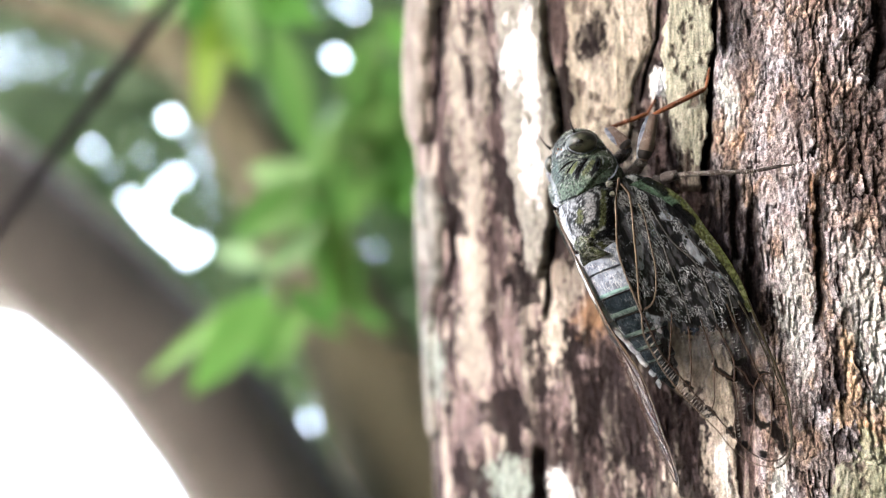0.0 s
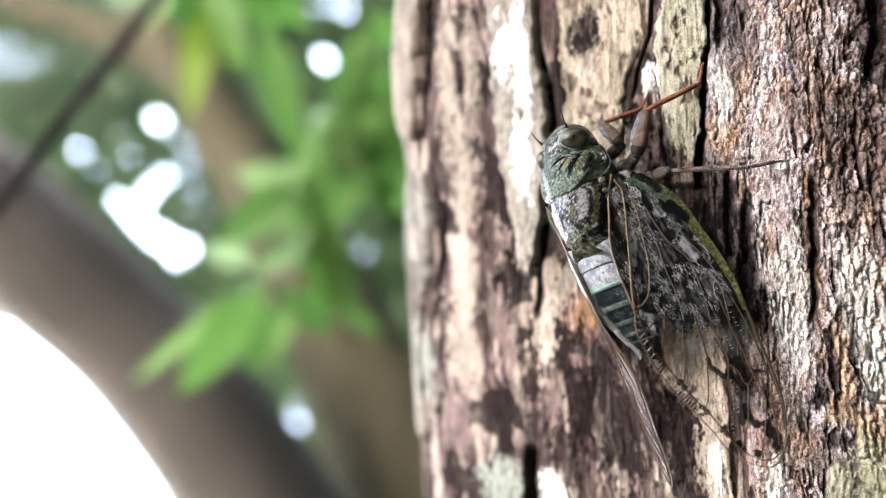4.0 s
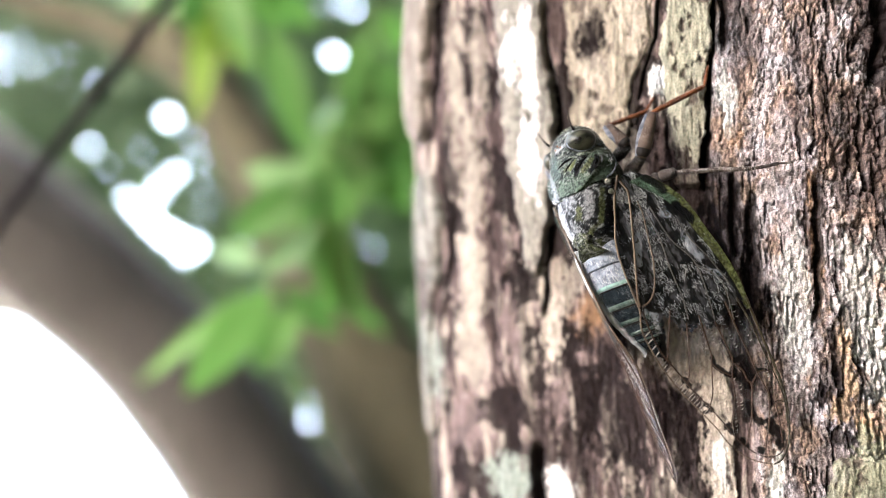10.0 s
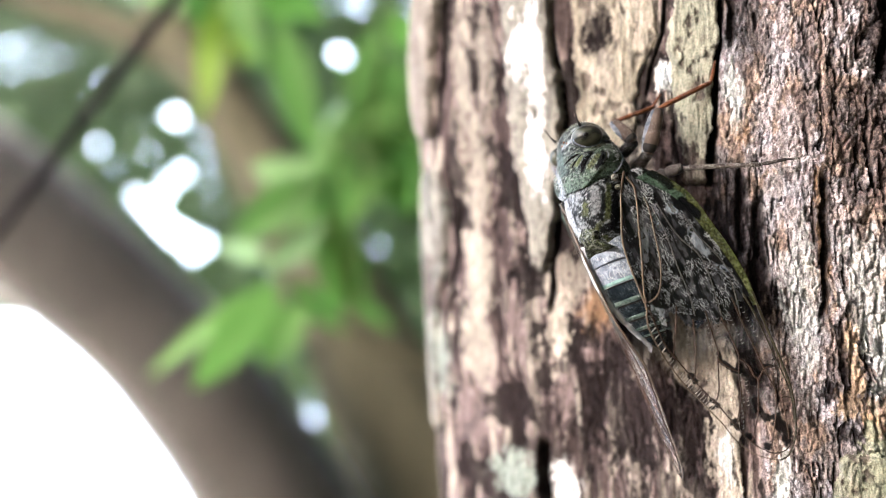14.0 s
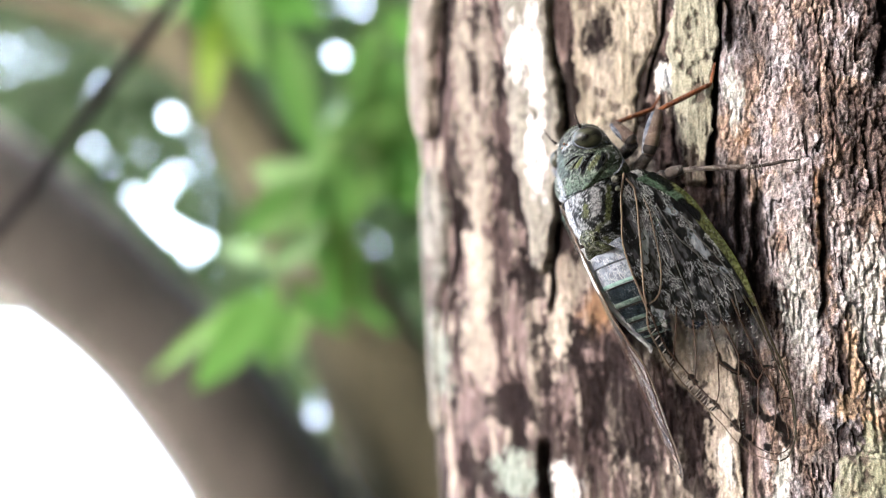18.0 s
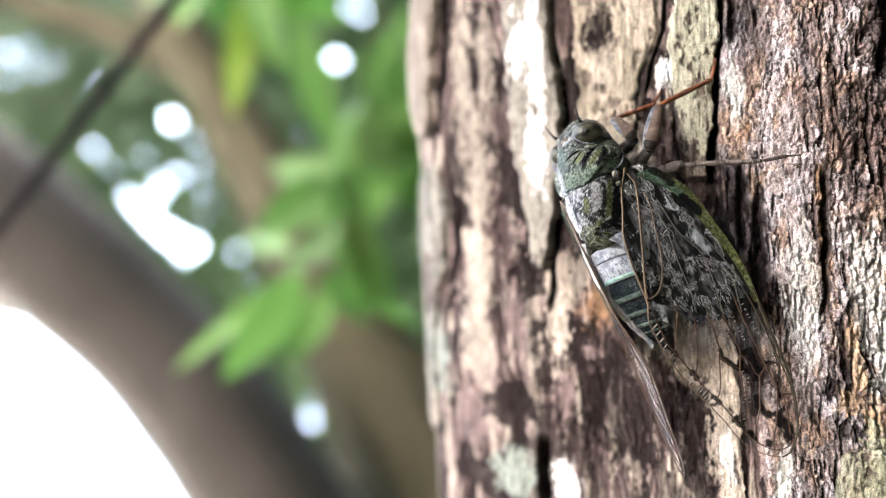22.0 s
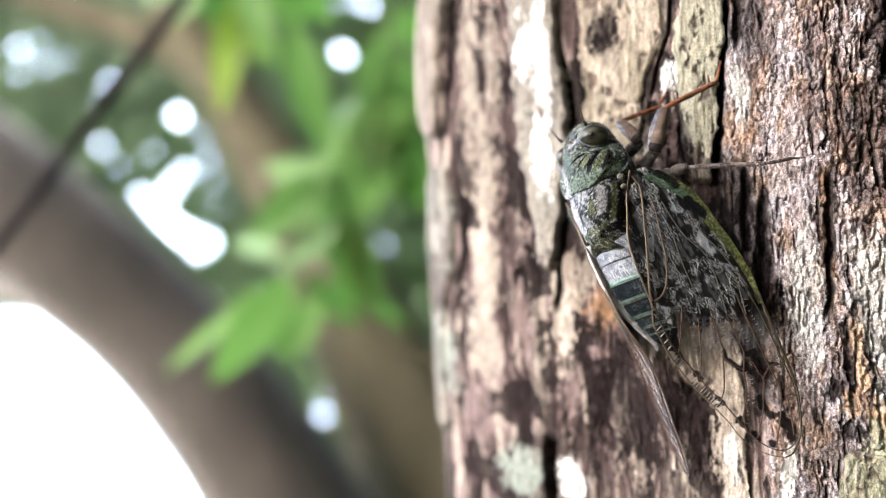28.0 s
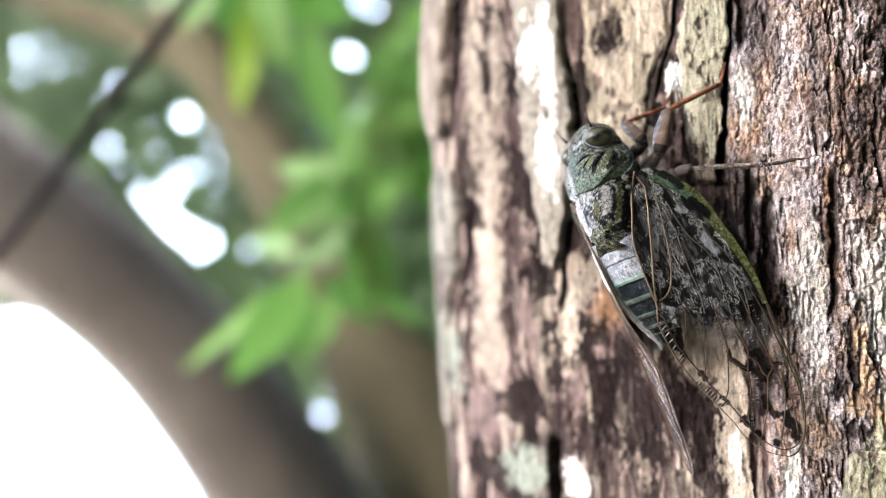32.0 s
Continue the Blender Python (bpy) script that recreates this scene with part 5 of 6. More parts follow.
        # pale rods for short folds across the cells, and in place of glints
        for run in ([17.5, 7.0, 19.6, 6.6], [24.4, 7.1, 26.6, 6.0], [22.4, 5.5, 23.7, 4.7], [20.2, 7.3, 21.5, 7.2], [18.2, 5.2, 19.6, 5.1], [23.5, 11.4, 25.4, 10.7], [18.1, 3.8, 19.8, 3.4], [19.1, 2.0, 20.3, 1.6], [23.5, 6.8, 26.2, 5.6], [20.1, 4.1, 22.3, 3.2],
                    [16.8, 6.0, 20.3, 5.4], [16.9, 7.5, 20.8, 7.3], [17.2, 9.0, 20.6, 8.9], [17.0, 10.9, 20.5, 11.0], [16.4, 3.6, 18.6, 2.8], [18.8, 2.9, 20.8, 2.2], [21.6, 4.6, 24.0, 3.5], [26.4, 5.2, 28.6, 4.2]):
            (a0, b0), (a1, b1) = np.array(run, float).reshape(2, 2)
            for k in range(7):
                f = k / 6 + rng.uniform(-0.05, 0.05)
                a, b = a0 + (a1 - a0) * f, b0 + (b1 - b0) * f
                tube([wing_at(a, b - 0.18, sx, 0.06), wing_at(a + 0.12, b, sx, 0.08), wing_at(a + 0.02, b + 0.2, sx, 0.06)], [0.012 * MM, 0.04 * MM, 0.012 * MM], 4, bm)
        part("edge_bars", bm, PALE_BAR, wing, "pale cross bars, and rods standing in for glints")


def legs(bug):
    def leg(joints, radii, mats, names, label):
        pts = [Vector(p) * MM for p in joints]
        root = None
        for i, (a, b) in enumerate(zip(pts, pts[1:])):
            r0, r1 = radii[i]
            if names[i] == "thigh":
                marks = np.linspace(0, 1, 26)
                swell = [a.lerp(b, float(f)) for f in marks]
                girth = [float(np.interp(f, [0, 0.1, 0.35, 0.75, 0.93, 1], [r0 * 0.6, r0 * 0.95, r0 * 1.1, (r0 + r1) / 2 * 1.1, r1 * 1.2, r1 * 0.7])) * MM for f in marks]
            else:
                swell = [a, a.lerp(b, 0.12), a.lerp(b, 0.4), a.lerp(b, 0.75), a.lerp(b, 0.94), b]
                girth = [r0 * 0.6 * MM, r0 * 0.9 * MM, r0 * MM, (r0 + r1) / 2 * MM, r1 * 1.15 * MM, r1 * 0.8 * MM]
            ob = part(names[i], tube(swell, girth, 24 if names[i] == "thigh" else 12), LEG_BROWN if names[i] == "thigh" else mats[i], root or bug, label if i == 0 else "")
            root = root or ob
            if names[i] == "thigh":
                for f0, f1 in ((0.02, 0.22),):
                    ring = [a.lerp(b, f0 + (f1 - f0) * k / 8) for k in range(9)]
                    part("dark_band", tube(ring, [float(np.interp(f0 + (f1 - f0) * k / 8, marks, girth)) + (0.03 - 0.04 * (k in (0, 8))) * MM for k in range(9)], 20), SPOT, root)
                lift = Vector((-0.72, 0.32, 0.62)) * 0.82 * r0 * MM
                part("pale_edge", tube([p + lift * (0.75 + 0.25 * math.sin(math.pi * k / 25)) for k, p in enumerate(swell)][1:25], [(0.22 + 0.20 * math.sin(math.pi * k / 23)) * MM for k in range(24)], 12), LEG_EDGE, root, "pale blue-grey edge")
            if names[i] == "shin" and len(joints) > 5:
                bm = bmesh.new()
                rng = random.Random(4)
                for k in range(46):
                    p = a.lerp(b, k / 46)
                    w = Vector((rng.uniform(-1, 1), rng.uniform(-1, 1), rng.uniform(-1, 1))).normalized()
                    tube([p, p + (w + (b - a).normalized() * 0.7) * 0.55 * MM], [0.025 * MM, 0.01 * MM], 3, bm)
                part("bristles", bm, PALE_BAR, root)
        return root

    for sx in (1, -0.55):
        leg([(3.4 * sx, 3.6, 1.2), (5.9 * sx, 3.9, 2.6), (4.6 * sx, 7.3, 2.6), (8.0 * sx, 7.9, -1.9), (9.4 * sx, 9.2, -2.6)],
            [(0.8, 0.6), (0.75, 0.45), (0.30, 0.24), (0.18, 0.12)], [LEG_GREY, LEG_GREY, LEG_RED, LEG_RED], ["front_leg", "thigh", "shin", "foot"], "grey thigh with red-brown shin")
        leg([(3.6 * sx, 1.0, 0.6), (6.6 * sx, 2.0, 1.8), (9.8 * sx, 6.4, 1.4), (15.0 * sx, 7.6, -3.6), (16.3 * sx, 9.8, -4.0)],
            [(0.8, 0.6), (0.85, 0.5), (0.34, 0.26), (0.2, 0.12)], [LEG_GREY, LEG_GREY, LEG_RED, LEG_RED], ["middle_leg", "thigh", "shin", "foot"], "grey thigh with red-brown shin")
        leg([(3.6 * sx, -1.6, 0.4), (7.4 * sx, -0.8, 0.8), (9.3 * sx, -1.1, 0.4), (16.3 * sx, -3.9, -3.6), (18.6 * sx, -4.3, -5.2), (19.8 * sx, -4.7, -6.2)],
            [(0.9, 0.7), (0.7, 0.5), (0.30, 0.25), (0.22, 0.18), (0.14, 0.08)], [LEG_GREY, LEG_GREY, LEG_PALE, LEG_PALE, LEG_PALE], ["hind_leg", "knee", "shin", "foot", "claw"], "pale hairy hind leg")


cicada()

# ---- background trees ----


def ahead(x, y, d):
    """The place at distance d in the rest frame, x and y as tangents of the way there, in hundredths."""
    return Vector((x / 100 * d, d, y / 100 * d))


def to_world(v):
    return REST @ v


def tree_trunk(tree, line, radii, mat, name="trunk", sides=40, bend=0.006):
    """A tapered trunk along a line of world places, slightly uneven."""
    p = np.array([tuple(q) for q in line])
    far = np.concatenate([[0], np.cumsum(np.linalg.norm(np.diff(p, axis=0), axis=1))])
    even = np.linspace(0, far[-1], 90)
    c = np.stack([np.interp(even, far, p[:, k]) for k in range(3)], 1)
    for _ in range(6):
        c[1:-1] = (c[:-2] + 2 * c[1:-1] + c[2:]) / 4
    r = np.interp(even, far if len(radii) == len(line) else np.linspace(0, far[-1], len(radii)), radii)
    bm = tube([Vector(p) for p in c], list(map(float, r)), sides)
    for v in bm.verts:
        v.co += Vector((noise.noise(v.co * 6), noise.noise(v.co * 6 + Vector((7, 0, 0))), 0)) * bend
    return part(name, bm, mat, tree)


def down_to_ground(a, b):
    """Where the line from a through b meets the ground."""
    f = (a.z + 0.1) / (a.z - b.z)
    return a + (b - a) * f


def leaf_mesh(length, width, fold=0.15, seg=8):
    bm = bmesh.new()
    rows = []
    for i in range(seg + 1):
        u = i / seg
        w = width * 0.5 * (math.sin(math.pi * min(1, u ** 0.8 * 0.97 + 0.03)) ** 0.8)
        droop = -0.10 * length * u * u
        rows.append([bm.verts.new((sx * w, u * length, droop + abs(sx) * w * fold + dz)) for sx, dz in ((-1, 0), (-0.5, 0), (0, 0), (0.5, 0), (1, 0))])
    for a, b in zip(rows, rows[1:]):
        for k in range(4):
            bm.faces.new((a[k], a[k + 1], b[k + 1], b[k]))
    me = bpy.data.meshes.new("leaf")
    bm.to_mesh(me)
    bm.free()
    me.polygons.foreach_set("use_smooth", [True] * len(me.polygons))
    return me


def dark_tree():
    tree = empty("leaning_tree")
    pts = [to_world(ahead(x, y, 1.3)) for x, y in ((-26.0, -35.8), (-32.2, -25.1), (-40.5, -15.7), (-48.4, -8.2), (-56.2, -1.5), (-64.2, 4.5))]
    foot = down_to_ground(pts[1], pts[0])
    top = pts[-1] + (pts[-1] - pts[-2]).normalized() * 2.6
    tree.location = (foot.x, foot.y, 0)
    off = Vector(tree.location)
    tree_trunk(tree, [p - off for p in (foot, *pts, top)], [0.18, 0.140, 0.130, 0.121, 0.120, 0.127, 0.134, 0.09], GREY_BARK)
    return tagged(tree, "dark grey-brown smooth trunk leaning steeply", "tree")


def tan_tree():
    tree = empty("slender_tree")
    pts = [to_world(ahead(-2.5, -35.8, 1.55)), to_world(ahead(-14.8, -9.7, 1.62)), to_world(ahead(-29.0, 15.5, 1.7)), to_world(ahead(-43.4, 39.1, 1.8))]
    foot = down_to_ground(pts[1], pts[0])
    top = pts[-1] + (pts[-1] - pts[-2]).normalized() * 1.8
    tree.location = (foot.x, foot.y, 0)
    off = Vector(tree.location)
    tree_trunk(tree, [p - off for p in (foot, *pts, top)], [0.19, 0.165, 0.122, 0.080, 0.06, 0.05], TAN_BARK)
    limb = [to_world(ahead(-36.9, 26.1, 1.74)), to_world(ahead(-47.5, 31.0, 1.85)), to_world(ahead(-58.8, 35.0, 2.0)), to_world(ahead(-80.0, 42.3, 2.3))]
    tree_trunk(tree, [p - off for p in limb], [0.05, 0.048, 0.045, 0.03], TAN_BARK, "limb", 20, 0.01)
    return tagged(tree, "slender tan trunk leaning up behind the leaves", "tree")


dark_tree()
tan_tree()


# The canopy far behind: many small leaves round gaps of open sky. Gaps: place and radius as tangents in hundredths.
GAPS_A = [(-63.7, 28.5, 0.5), (-63.7, 25.1, 0.5), (-49.7, 23.6, 0.5), (-51.0, 14.5, 0.5), (-38.9, 10.6, 0.72), (-35.7, 12.3, 0.5), (-14.6, 35.2, 0.5), (-12.8, 34.2, 0.5), (-16.3, 27.7, 0.5), (-15.6, 27.2, 0.5), (-5.5, 31.6, 0.5), (-63.7, -5.2, 0.5), (-61.1, -9.0, 0.5), (-6.5, 32.6, 0.5), (-60.5, 29.7, 0.4), (-62.1, 26.5, 0.4), (-59.4, 26.2, 0.4), (-56.7, 27.1, 0.4), (-54.3, 28.1, 0.4), (-51.8, 20.6, 0.31), (-43.6, 13.4, 0.31), (-40.5, 13.4, 0.31), (-35.3, 8.9, 0.31), (-41.3, 9.4, 0.31), (-36.3, 15.5, 0.31), (-10.5, -0.1, 0.31), (-10.5, -3.0, 0.31), (-19.6, -24.8, 0.5), (-15.9, -32.8, 0.45), (-17.4, 35.0, 0.31)]
GAPS_B = [(-62.2, -3.2, 0.31), (-55.3, 24.3, 0.18), (-55.6, 31.0, 0.18), (-45.0, 17.1, 0.18), (-33.2, 6.7, 0.18), (-34.9, 4.6, 0.18), (-30.0, -0.6, 0.34), (-34.5, -4.0, 0.18), (-19.6, -22.3, 0.18), (-27.1, -19.4, 0.18), (-28.8, 0.1, 0.18), (-39.3, 23.6, 0.18), (-53.1, 25.9, 0.18), (-19.8, -3.2, 0.18), (-25.1, 1.7, 0.18), (-40.0, 18.9, 0.72), (-39.3, 18.2, 0.5), (-37.5, 16.9, 0.28), (-41.0, 8.6, 0.7), (-42.2, 6.8, 0.6), (-45.7, 7.2, 0.68), (-44.0, 5.6, 0.86), (-42.2, 3.7, 1.01), (-40.1, 2.0, 1.15), (-38.1, 0.9, 1.08), (-35.8, 0.3, 0.79), (-37.5, -0.9, 0.72)]


def canopy():
    """Leaves of the trees behind, set densely but for the gaps, in two layers, cut in clumps that sway on their own."""
    rng = np.random.default_rng(5)
    tree = empty("canopy_tree", Matrix.Translation(to_world(Vector((-0.95, 5.2, -1.0)))))
    foot = Vector(tree.matrix_basis.translation)
    tree.matrix_basis = Matrix.Translation((foot.x, foot.y, 0))
    off = Vector((foot.x, foot.y, 0))
    tree_trunk(tree, [Vector((1.15, 0.35, -0.1)), Vector((1.15, 0.35, 1.5)), Vector((0.95, 0.45, 3.5)), Vector((0.7, 0.4, 6.0))], [0.16, 0.13, 0.11, 0.05], GREY_BARK)
    gaps = np.array(GAPS_A + GAPS_B)
    clumps = {}
    for n in range(135000):
        x, y = rng.uniform(-95, 12), rng.uniform(-39, 75)
        small = n >= 60000
        if small:
            # small leaves close the canopy right up to the gaps
            near = gaps[n % len(gaps)]
            x, y = near[0] + rng.normal() * 1.5, near[1] + rng.normal() * 1.5
        # open sky below the leaning trunk
        if y < -10 and x < -52 + (-12 - y) * 1.05 + 4:
            continue
        if y < -15 and x < -31:
            continue
        d = rng.uniform(4.4, 5.8)
        size = rng.uniform(0.02, 0.032) if small else rng.uniform(0.08, 0.15)
        reach = size / d * 50
        dist = np.hypot(gaps[:, 0] - x, gaps[:, 1] - y) - gaps[:, 2]
        if dist.min() < reach * 0.5:
            continue
        key = (int((x + 95) // 20), int((y + 34) // 22))
        clumps.setdefault(key, []).append((ahead(x, y, d), size, rng.uniform(-1, 1, 3), rng.uniform(0, 6.28)))
    out = []
    for key, leaves in sorted(clumps.items()):
        V, Q = [], []
        for c, size, tilt, spin in leaves:
            u = Vector((math.cos(spin), 0.5 * tilt[0], math.sin(spin))).normalized()
            w = u.cross(Vector((0.35 * tilt[1], 1, 0.35 * tilt[2]))).normalized()
            k = len(V)
            for a, b in ((-0.5, 0), (-0.2, 0.24), (0.2, 0.2), (0.5, 0), (0.2, -0.2), (-0.2, -0.24)):
                V.append(tuple(to_world(c + (u * a + w * b) * size) - off))
            Q.append((k, k + 1, k + 2, k + 3, k + 4, k + 5))
        me = bpy.data.meshes.new("foliage")
        me.from_pydata(V, [], Q)
        ob = part_mesh("foliage", me, FAR_LEAF, tree, smooth=False)
        tagged(ob, kind="stuff")
        out.append((ob, key))
    tagged(tree, "far tree with a dense green canopy and sky gaps", "tree")
    return out


CANOPY = canopy()


def bright_sky():
    """The glaring white sky over the open land ahead, far off."""
    bm = bmesh.new()
    rows = []
    for e in range(-2, 62, 4):
        rows.append([bm.verts.new((400 * math.cos(radians(e)) * math.sin(radians(a)), 400 * math.cos(radians(e)) * math.cos(radians(a)), 400 * math.sin(radians(e)))) for a in range(-84, 50, 4)])
    for p, q in zip(rows, rows[1:]):
        for k in range(len(p) - 1):
            bm.faces.new((p[k], p[k + 1], q[k + 1], q[k]))
    n = Nodes("hazy_white_sky", 1.0)
    n.color((0.0, 0.0, 0.0))
    n.b.inputs["Emission Color"].default_value = (0.88, 0.94, 1.0, 1)
    n.b.inputs["Emission Strength"].default_value = 2.4
    tagged(part("backdrop", bm, n.mat), "glaring white hazy sky", "sky", kind="structure")


bright_sky()


def leafy_crown(name, parent, centre, spread, count, size, seed):
    """A loose mass of leaves round a centre, denser towards its rim."""
    rng = np.random.default_rng(seed)
    V, Q = [], []
    for n in range(count):
        w = rng.normal(size=3)
        w = w / np.linalg.norm(w) * rng.uniform(0.55, 1.0) * (1 + 0.25 * math.sin(5 * w[0] + 3 * w[1]))
        c = Vector(centre) + Vector((w[0] * spread[0], w[1] * spread[1], w[2] * spread[2]))
        u = Vector(rng.normal(size=3)).normalized()
        v = u.orthogonal().normalized()
        z = size * rng.uniform(0.6, 1.3)
        k = len(V)
        for a, b in ((-0.5, 0), (-0.2, 0.24), (0.2, 0.2), (0.5, 0), (0.2, -0.2), (-0.2, -0.24)):
            V.append(tuple(c + (u * a + v * b) * z))
        Q.append(tuple(range(k, k + 6)))
    me = bpy.data.meshes.new(name)
    me.from_pydata(V, [], Q)
    return tagged(part_mesh(name, me, FAR_LEAF, parent, smooth=False), kind="stuff")


def woodland():
    """Unseen trees round and behind the camera, and a crown over the near trunk, added to block skylight."""
    tree = empty("woodland_tree", pose(0.3, -4.6, 0))
    tree_trunk(tree, [Vector((0, 0, -0.1)), Vector((0.05, 0, 1.6)), Vector((-0.05, 0.1, 3.2)), Vector((0, 0, 6))], [0.16, 0.13, 0.11, 0.05], GREY_BARK)
    leafy_crown("foliage", tree, (0, 0, 3.6), (2.4, 2.2, 3.3), 5200, 0.34, 3)
    tagged(tree, "unseen tree with a dense green crown, added to block skylight", "tree", "trees round the clearing")
    for x, y, turn in ((-1.9, -5.6, 40), (6.5, -5.0, 10), (-2.2, -9.0, 75), (3.3, -3.8, 100), (5.0, -0.6, 170), (4.6, 3.0, 230), (3.4, 6.4, 300)):
        copy_thing(tree, pose(x, y, 0, 0, 0, turn))
    near = bpy.data.objects["tree"]
    # unseen crown, added overhead to cut the light of the sky
    leafy_crown("crown", near, (0.5, 0.2, 3.4), (2.5, 2.4, 0.9), 5200, 0.3, 9)


woodland()


# ---- leafy twigs close behind the trunk ----
LEAVES = [leaf_mesh(1.0, w, f) for w, f in ((0.30, 0.2), (0.36, 0.1), (0.26, 0.25))]
SPRAYS = []
FAR = 1.6


def spray(branch, root, d, stem, leaves, mat, name="twig", fill=0):
    """A twig with its leaves: root, stem and leaf ends as tangents in hundredths at distance d."""
    d *= FAR
    base = ahead(*root, d)
    sp = empty(name, Matrix.Translation(base), branch)
    c = spline([tuple(ahead(x, y, d) - base) for x, y in stem], 24)
    part("stem", tube([Vector(p) for p in c], [0.0028 * d * (1 - 0.6 * k / 24) for k in range(24)], 8), TWIG, sp)
    for k, (x0, y0, x1, y1, wide, dd) in enumerate(leaves):
        dd *= 0.5
        a, b = ahead(x0, y0, d) - base, ahead(x1, y1, d + dd) - base
        u = (b - a)
        length = u.length
        u.normalize()
        nrm = Vector((0.3 * math.sin(k * 2.4), -1, 0.35 * math.cos(k * 1.7)))
        nrm = (nrm - u * nrm.dot(u)).normalized()
        side = u.cross(nrm)
        me = LEAVES[k % 3]
        natural = (0.30, 0.36, 0.26)[k % 3]
        f = wide / 100 * d / natural
        ob = new("leaf", me)
        if not me.materials:
            me.materials.append(LEAF)
        ob.parent = sp
        ob.matrix_basis = Matrix(((side.x * f, u.x * length, nrm.x * f, a.x), (side.y * f, u.y * length, nrm.y * f, a.y), (side.z * f, u.z * length, nrm.z * f, a.z), (0, 0, 0, 1)))
        if mat is not LEAF:
            ob.material_slots[0].link = "OBJECT"
            ob.material_slots[0].material = mat
    rng = random.Random(int(d * 1000))
    for k in range(fill):
        f = rng.uniform(0.1, 1)
        p = Vector(c[int(f * 23)])
        way = Vector((rng.uniform(-1, 1), rng.uniform(-0.3, 0.5), rng.uniform(-1.3, 0.25))).normalized()
        length = rng.uniform(0.095, 0.16) * d
        nrm = Vector((rng.uniform(-0.5, 0.5), -1, rng.uniform(-0.2, 0.9)))
        nrm = (nrm - way * nrm.dot(way)).normalized()
        side = way.cross(nrm)
        g = length * rng.uniform(0.85, 1.1)
        mids = [base + p + way * length * q for q in (0.1, 0.4, 0.7, 1.0)]
        if any(math.hypot(m.x / m.y * 100 - x, m.z / m.y * 100 - y) < 4.6 for m in mids for x, y in THROUGH_VIEWS):
            rng.uniform(0, 0.12)
            continue
        ob = new("leaf", LEAVES[k % 3])
        ob.parent = sp
        ob.matrix_basis = Matrix(((side.x * g, way.x * length, nrm.x * g, p.x), (side.y * g, way.y * length, nrm.y * g, p.y + rng.uniform(0, 0.12) * d), (side.z * g, way.z * length, nrm.z * g, p.z), (0, 0, 0, 1)))
    SPRAYS.append((sp, d, base))
    return sp


# where the sky shows between the leaves
THROUGH_VIEWS = [(-16.2, 27.3), (-10.5, -1.1), (-6.8, 31.8), (-14.5, 34.6)]


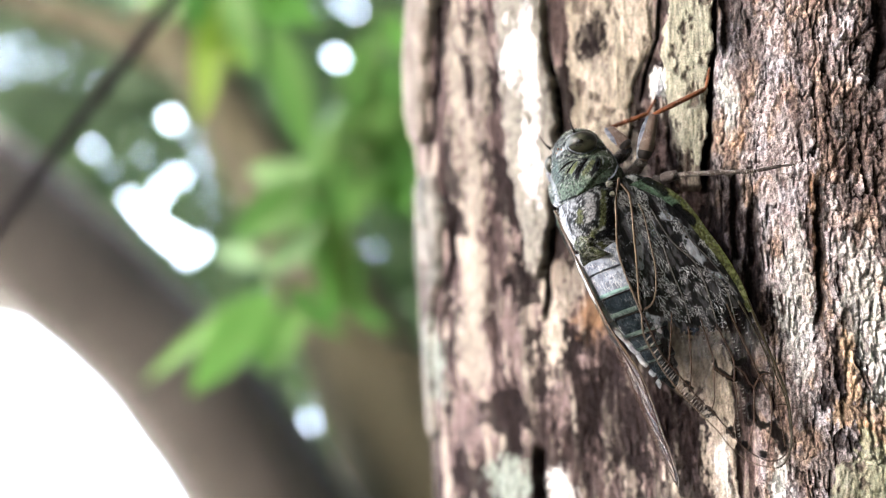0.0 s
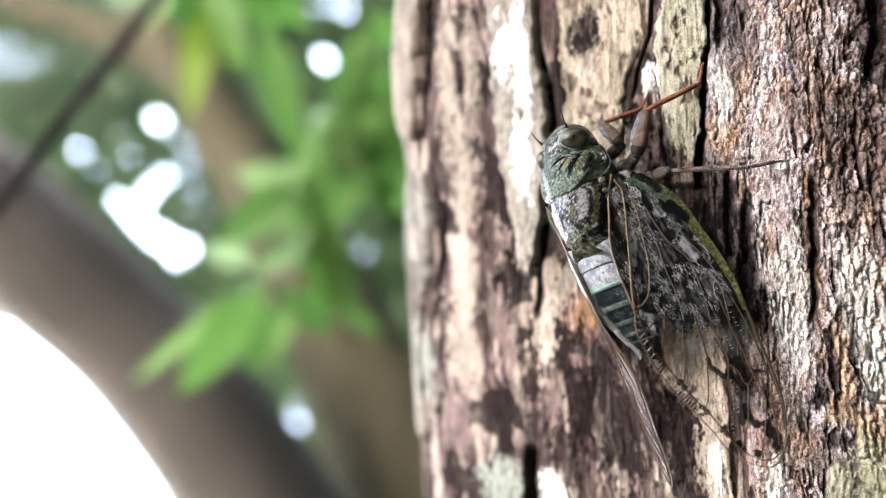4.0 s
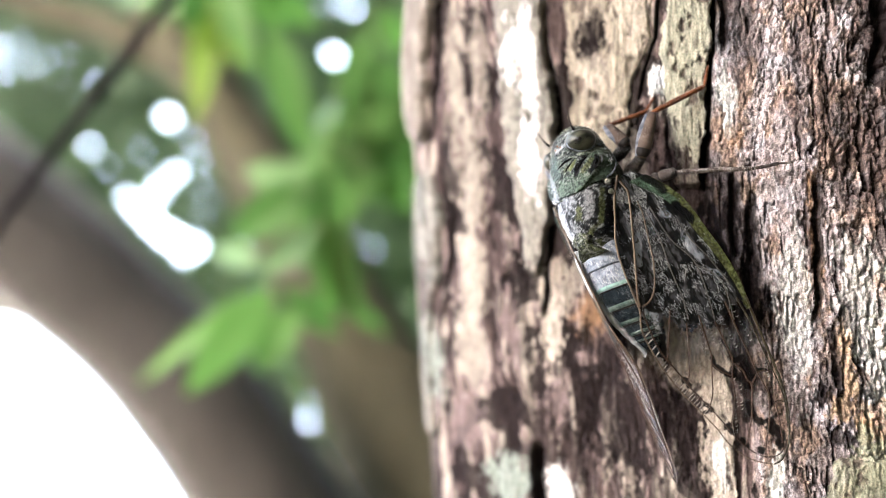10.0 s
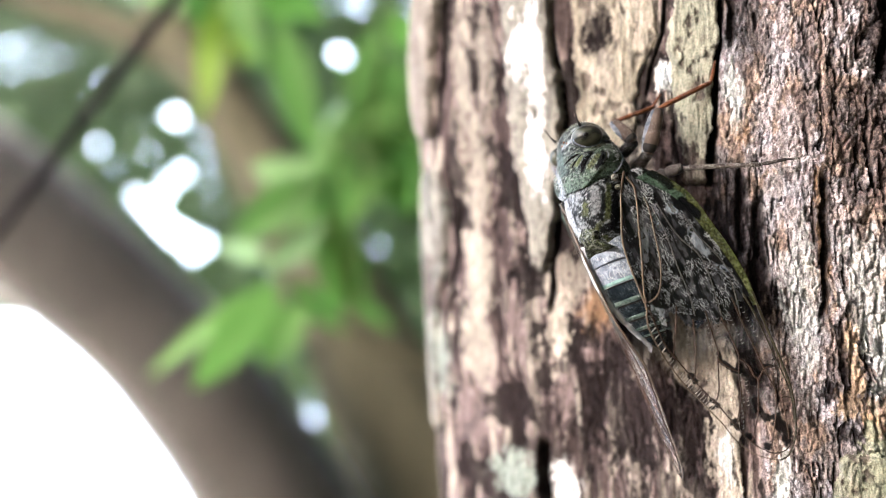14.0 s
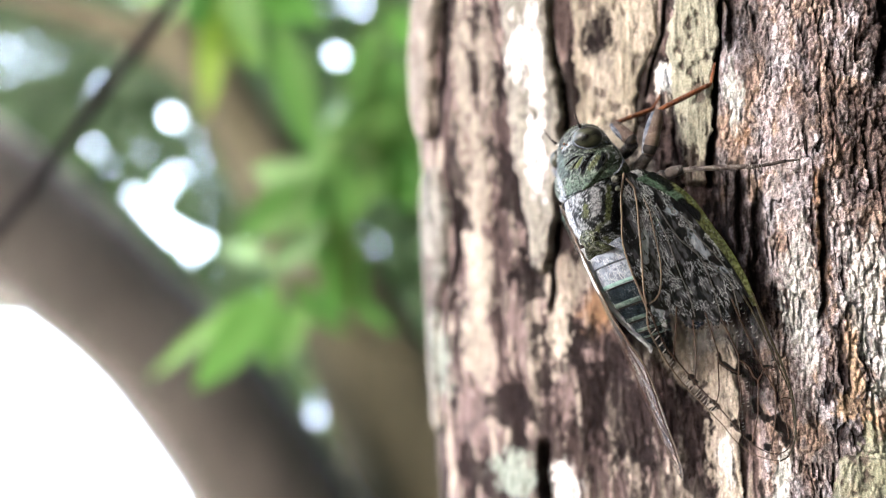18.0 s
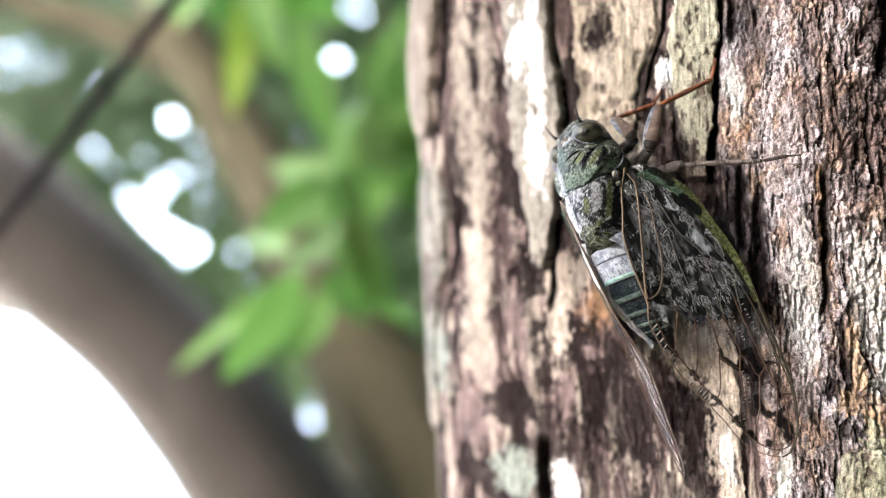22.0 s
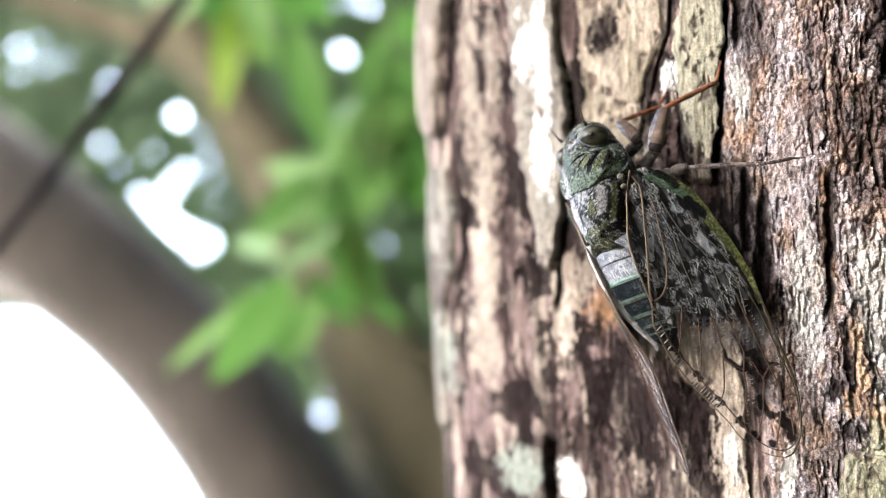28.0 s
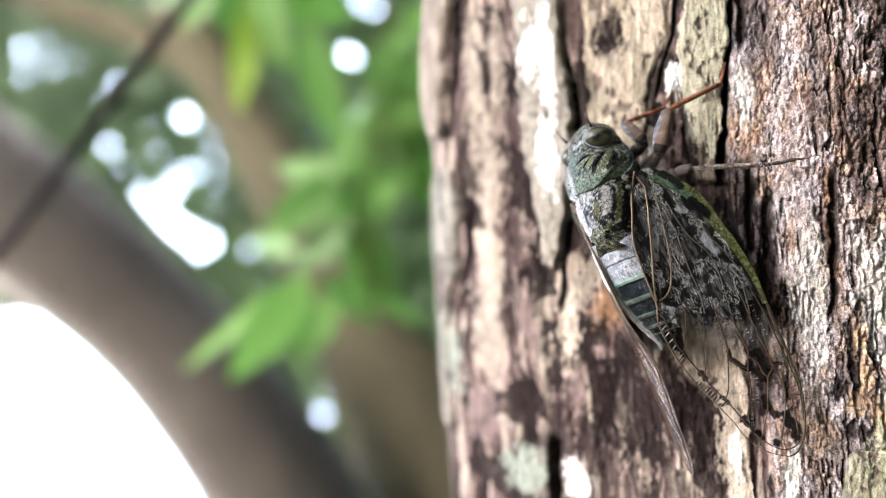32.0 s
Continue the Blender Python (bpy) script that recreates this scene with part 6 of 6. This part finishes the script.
def leafy_branch():
    branch = empty("leafy_branch", REST)
    tagged(branch, "thin branch with long fresh green leaves", "branch")
    main = [(0.008, 0.150, -0.040), (-0.010, 0.24, -0.040), (-0.046, 0.330, -0.038), (-0.045, 0.368, 0.048), (-0.038, 0.384, 0.141), (-0.064, 0.416, 0.181), (-0.104, 0.400, 0.173)]
    part("bough", tube([Vector(p) for p in spline(main, 50)], [0.0008 * (1 - 0.6 * k / 50) for k in range(50)], 10), TWIG, branch)
    spray(branch, (-11.0, -13.5), 0.205, [(-11.0, -13.5), (-18.2, -9.7), (-23.5, -5.2), (-26.5, -2.0)],
          [(-28.0, -6.5, -44.4, -19.4, 3.0, 0.03), (-25.0, -5.6, -37.1, -21.2, 6.8, -0.02), (-21.0, -8.6, -27.8, -18.2, 5.6, 0.0), (-23.0, -5.6, -14.2, -12.6, 4.0, 0.02), (-26.5, -2.0, -34.0, 0.5, 3.5, 0.05)], LEAF)
    spray(branch, (-11.7, 35.8), 0.24, [(-11.7, 35.8), (-15.0, 19.6), (-18.2, 1.7), (-18.2, -8.0)],
          [(-24.7, 32.2, -19.2, 12.3, 5.6, 0.0), (-18.2, 9.0, -29.6, 11.5, 5.5, 0.03), (-19.8, 9.0, -31.6, 0.5, 6.5, 0.0), (-18.2, 11.5, -15.8, -11.3, 6.0, 0.04), (-17.4, 13.1, -6.8, 21.2, 6.5, 0.03), (-15.0, 16.3, -5.2, 9.8, 6.5, 0.05), (-16.6, 5.0, -15.0, -9.7, 4.5, 0.02), (-18.2, 3.3, -28.0, -4.8, 4.5, 0.03)], LEAF, fill=16)
    spray(branch, (-6.8, 38.3), 0.27, [(-6.8, 38.3), (-10.1, 26.1), (-10.9, 14.7)],
          [(-10.1, 31.0, -15.0, 18.0, 6.0, 0.02), (-10.1, 27.7, -5.2, 14.7, 6.5, 0.0), (-10.9, 23.6, -11.7, 9.0, 6.0, 0.04), (-10.1, 33.4, -3.6, 28.5, 5.0, 0.02), (-10.9, 16.3, -6.4, 4.6, 6.5, 0.03), (-11.7, 14.7, -15.4, 2.1, 6.0, 0.05), (-10.9, 13.1, -3.6, 5.0, 6.5, 0.05)], LEAF, fill=16)
    spray(branch, (-26.3, 43.1), 0.26, [(-26.3, 43.1), (-29.6, 39.9), (-32.4, 36.6)],
          [(-32.0, 37.5, -36.1, 18.6, 5.2, 0.0), (-31.2, 38.3, -29.6, 26.1, 4.0, 0.03)], YELLOW_LEAF)
    spray(branch, (-24.7, 43.1), 0.25, [(-24.7, 43.1), (-32.8, 40.7), (-39.3, 38.3)],
          [(-37.7, 38.3, -43.4, 32.2, 5.0, 0.0), (-34.5, 39.1, -37.7, 31.0, 5.0, 0.03), (-31.2, 39.1, -28.0, 25.3, 5.5, 0.0), (-39.3, 38.3, -48.3, 36.6, 5.0, 0.03), (-28.0, 39.9, -23.1, 31.0, 5.5, 0.03), (-26.3, 40.7, -18.2, 31.0, 5.0, 0.06)], LEAF)


leafy_branch()


def vine():
    """A thin dark vine from high on the near trunk down to the ground."""
    a, b = ahead(-40.0, 35.8, 0.22), ahead(-63.7, 4.8, 0.22)
    wa, wb = to_world(a), to_world(b)
    foot = down_to_ground(wa, wb)
    top = to_world(Vector((0.035, 0.168, 0.24)))
    ob = empty("vine", Matrix.Translation((foot.x, foot.y, 0)))
    off = Vector((foot.x, foot.y, 0))
    part("stem", tube([Vector(p) for p in spline([tuple(p - off) for p in (foot, foot.lerp(wb, 0.5), wb, wa, wa + (wa - wb) * 0.6, top)], 120)], 0.0019, 10), ROPE, ob)
    tagged(ob, "thin straight dark vine running down to the ground", "vine")


vine()


# ---- what moves ----
def motions():
    # the abdomen: drawn out at first, pulled in from 1.1 to 1.5 s, drawn out again about 25 s
    reach = [(0, 1.0), (1.1, 1.0), (1.25, 0.55), (1.5, -0.08), (2.0, 0.05), (3.0, 0.1), (5.5, 0.12), (10, 0.1), (16, 0.06), (22, 0.06), (23.2, 0.1), (23.7, 0.35), (24.2, 0.62), (25, 0.95), (25.6, 1.0), (26.4, 0.7), (27, 0.2), (27.5, 0.1), (32, 0.08)]
    for seg, y, i in ABDOMEN:
        walk(seg, [(t, pose(0, (y - DRAWN_OUT[i] * k) * MM, -0.14 * DRAWN_OUT[i] * k * MM)) for t, k in reach])
    # the twigs swing in the wind
    sway = [(0, -1), (1, -3), (2, -2), (3, 0), (3.5, -3), (4.5, 6), (5.5, 17), (6.5, 18), (7, -2), (7.5, -4), (8, 22), (8.5, 2), (9, 0), (9.5, -7), (10.5, -2), (11.3, 3), (12.3, -7), (13, 6), (13.5, -1), (14.5, -5), (16.5, 1), (17, 8), (17.5, 19), (18, -1), (18.5, 7), (19.5, 20), (20, 15), (20.5, 38), (21, 26), (21.5, 50), (22, 47), (22.5, 29), (23, 78), (23.5, 106), (24, 29), (24.5, 7), (25, 9), (26.5, 11), (27.5, 12), (28.5, 10), (29, 21), (29.5, 21), (30, 28), (30.5, 20), (31, 10), (31.5, 37), (32, 35)]
    for n, (sp, d, base) in enumerate(SPRAYS):
        rows = []
        for t, v in sway:
            f = (1.0, 0.7, 0.65, 0.95, 0.7)[n] * v / 1231 * d
            wob = 0.003 * d * math.sin(t * 2.3 + n * 1.7)
            rows.append((t, pose(base.x + f, base.y + 0.2 * f, base.z + (0.45, 0.25, 0.2, 0.3, 0.2)[n] * f + wob, 0, math.degrees(-f * 1.2), 0)))
        walk(sp, rows)
    # the canopy trembles
    for n, (ob, key) in enumerate(CANOPY):
        rows = []
        for k in range(33):
            a = 0.012 * math.sin(k * 1.9 + n * 2.1) + 0.010 * math.sin(k * 0.7 + n)
            rows.append((k, pose(a, 0, 0.012 * math.cos(k * 1.3 + n * 1.1))))
        walk(ob, rows)


motions()
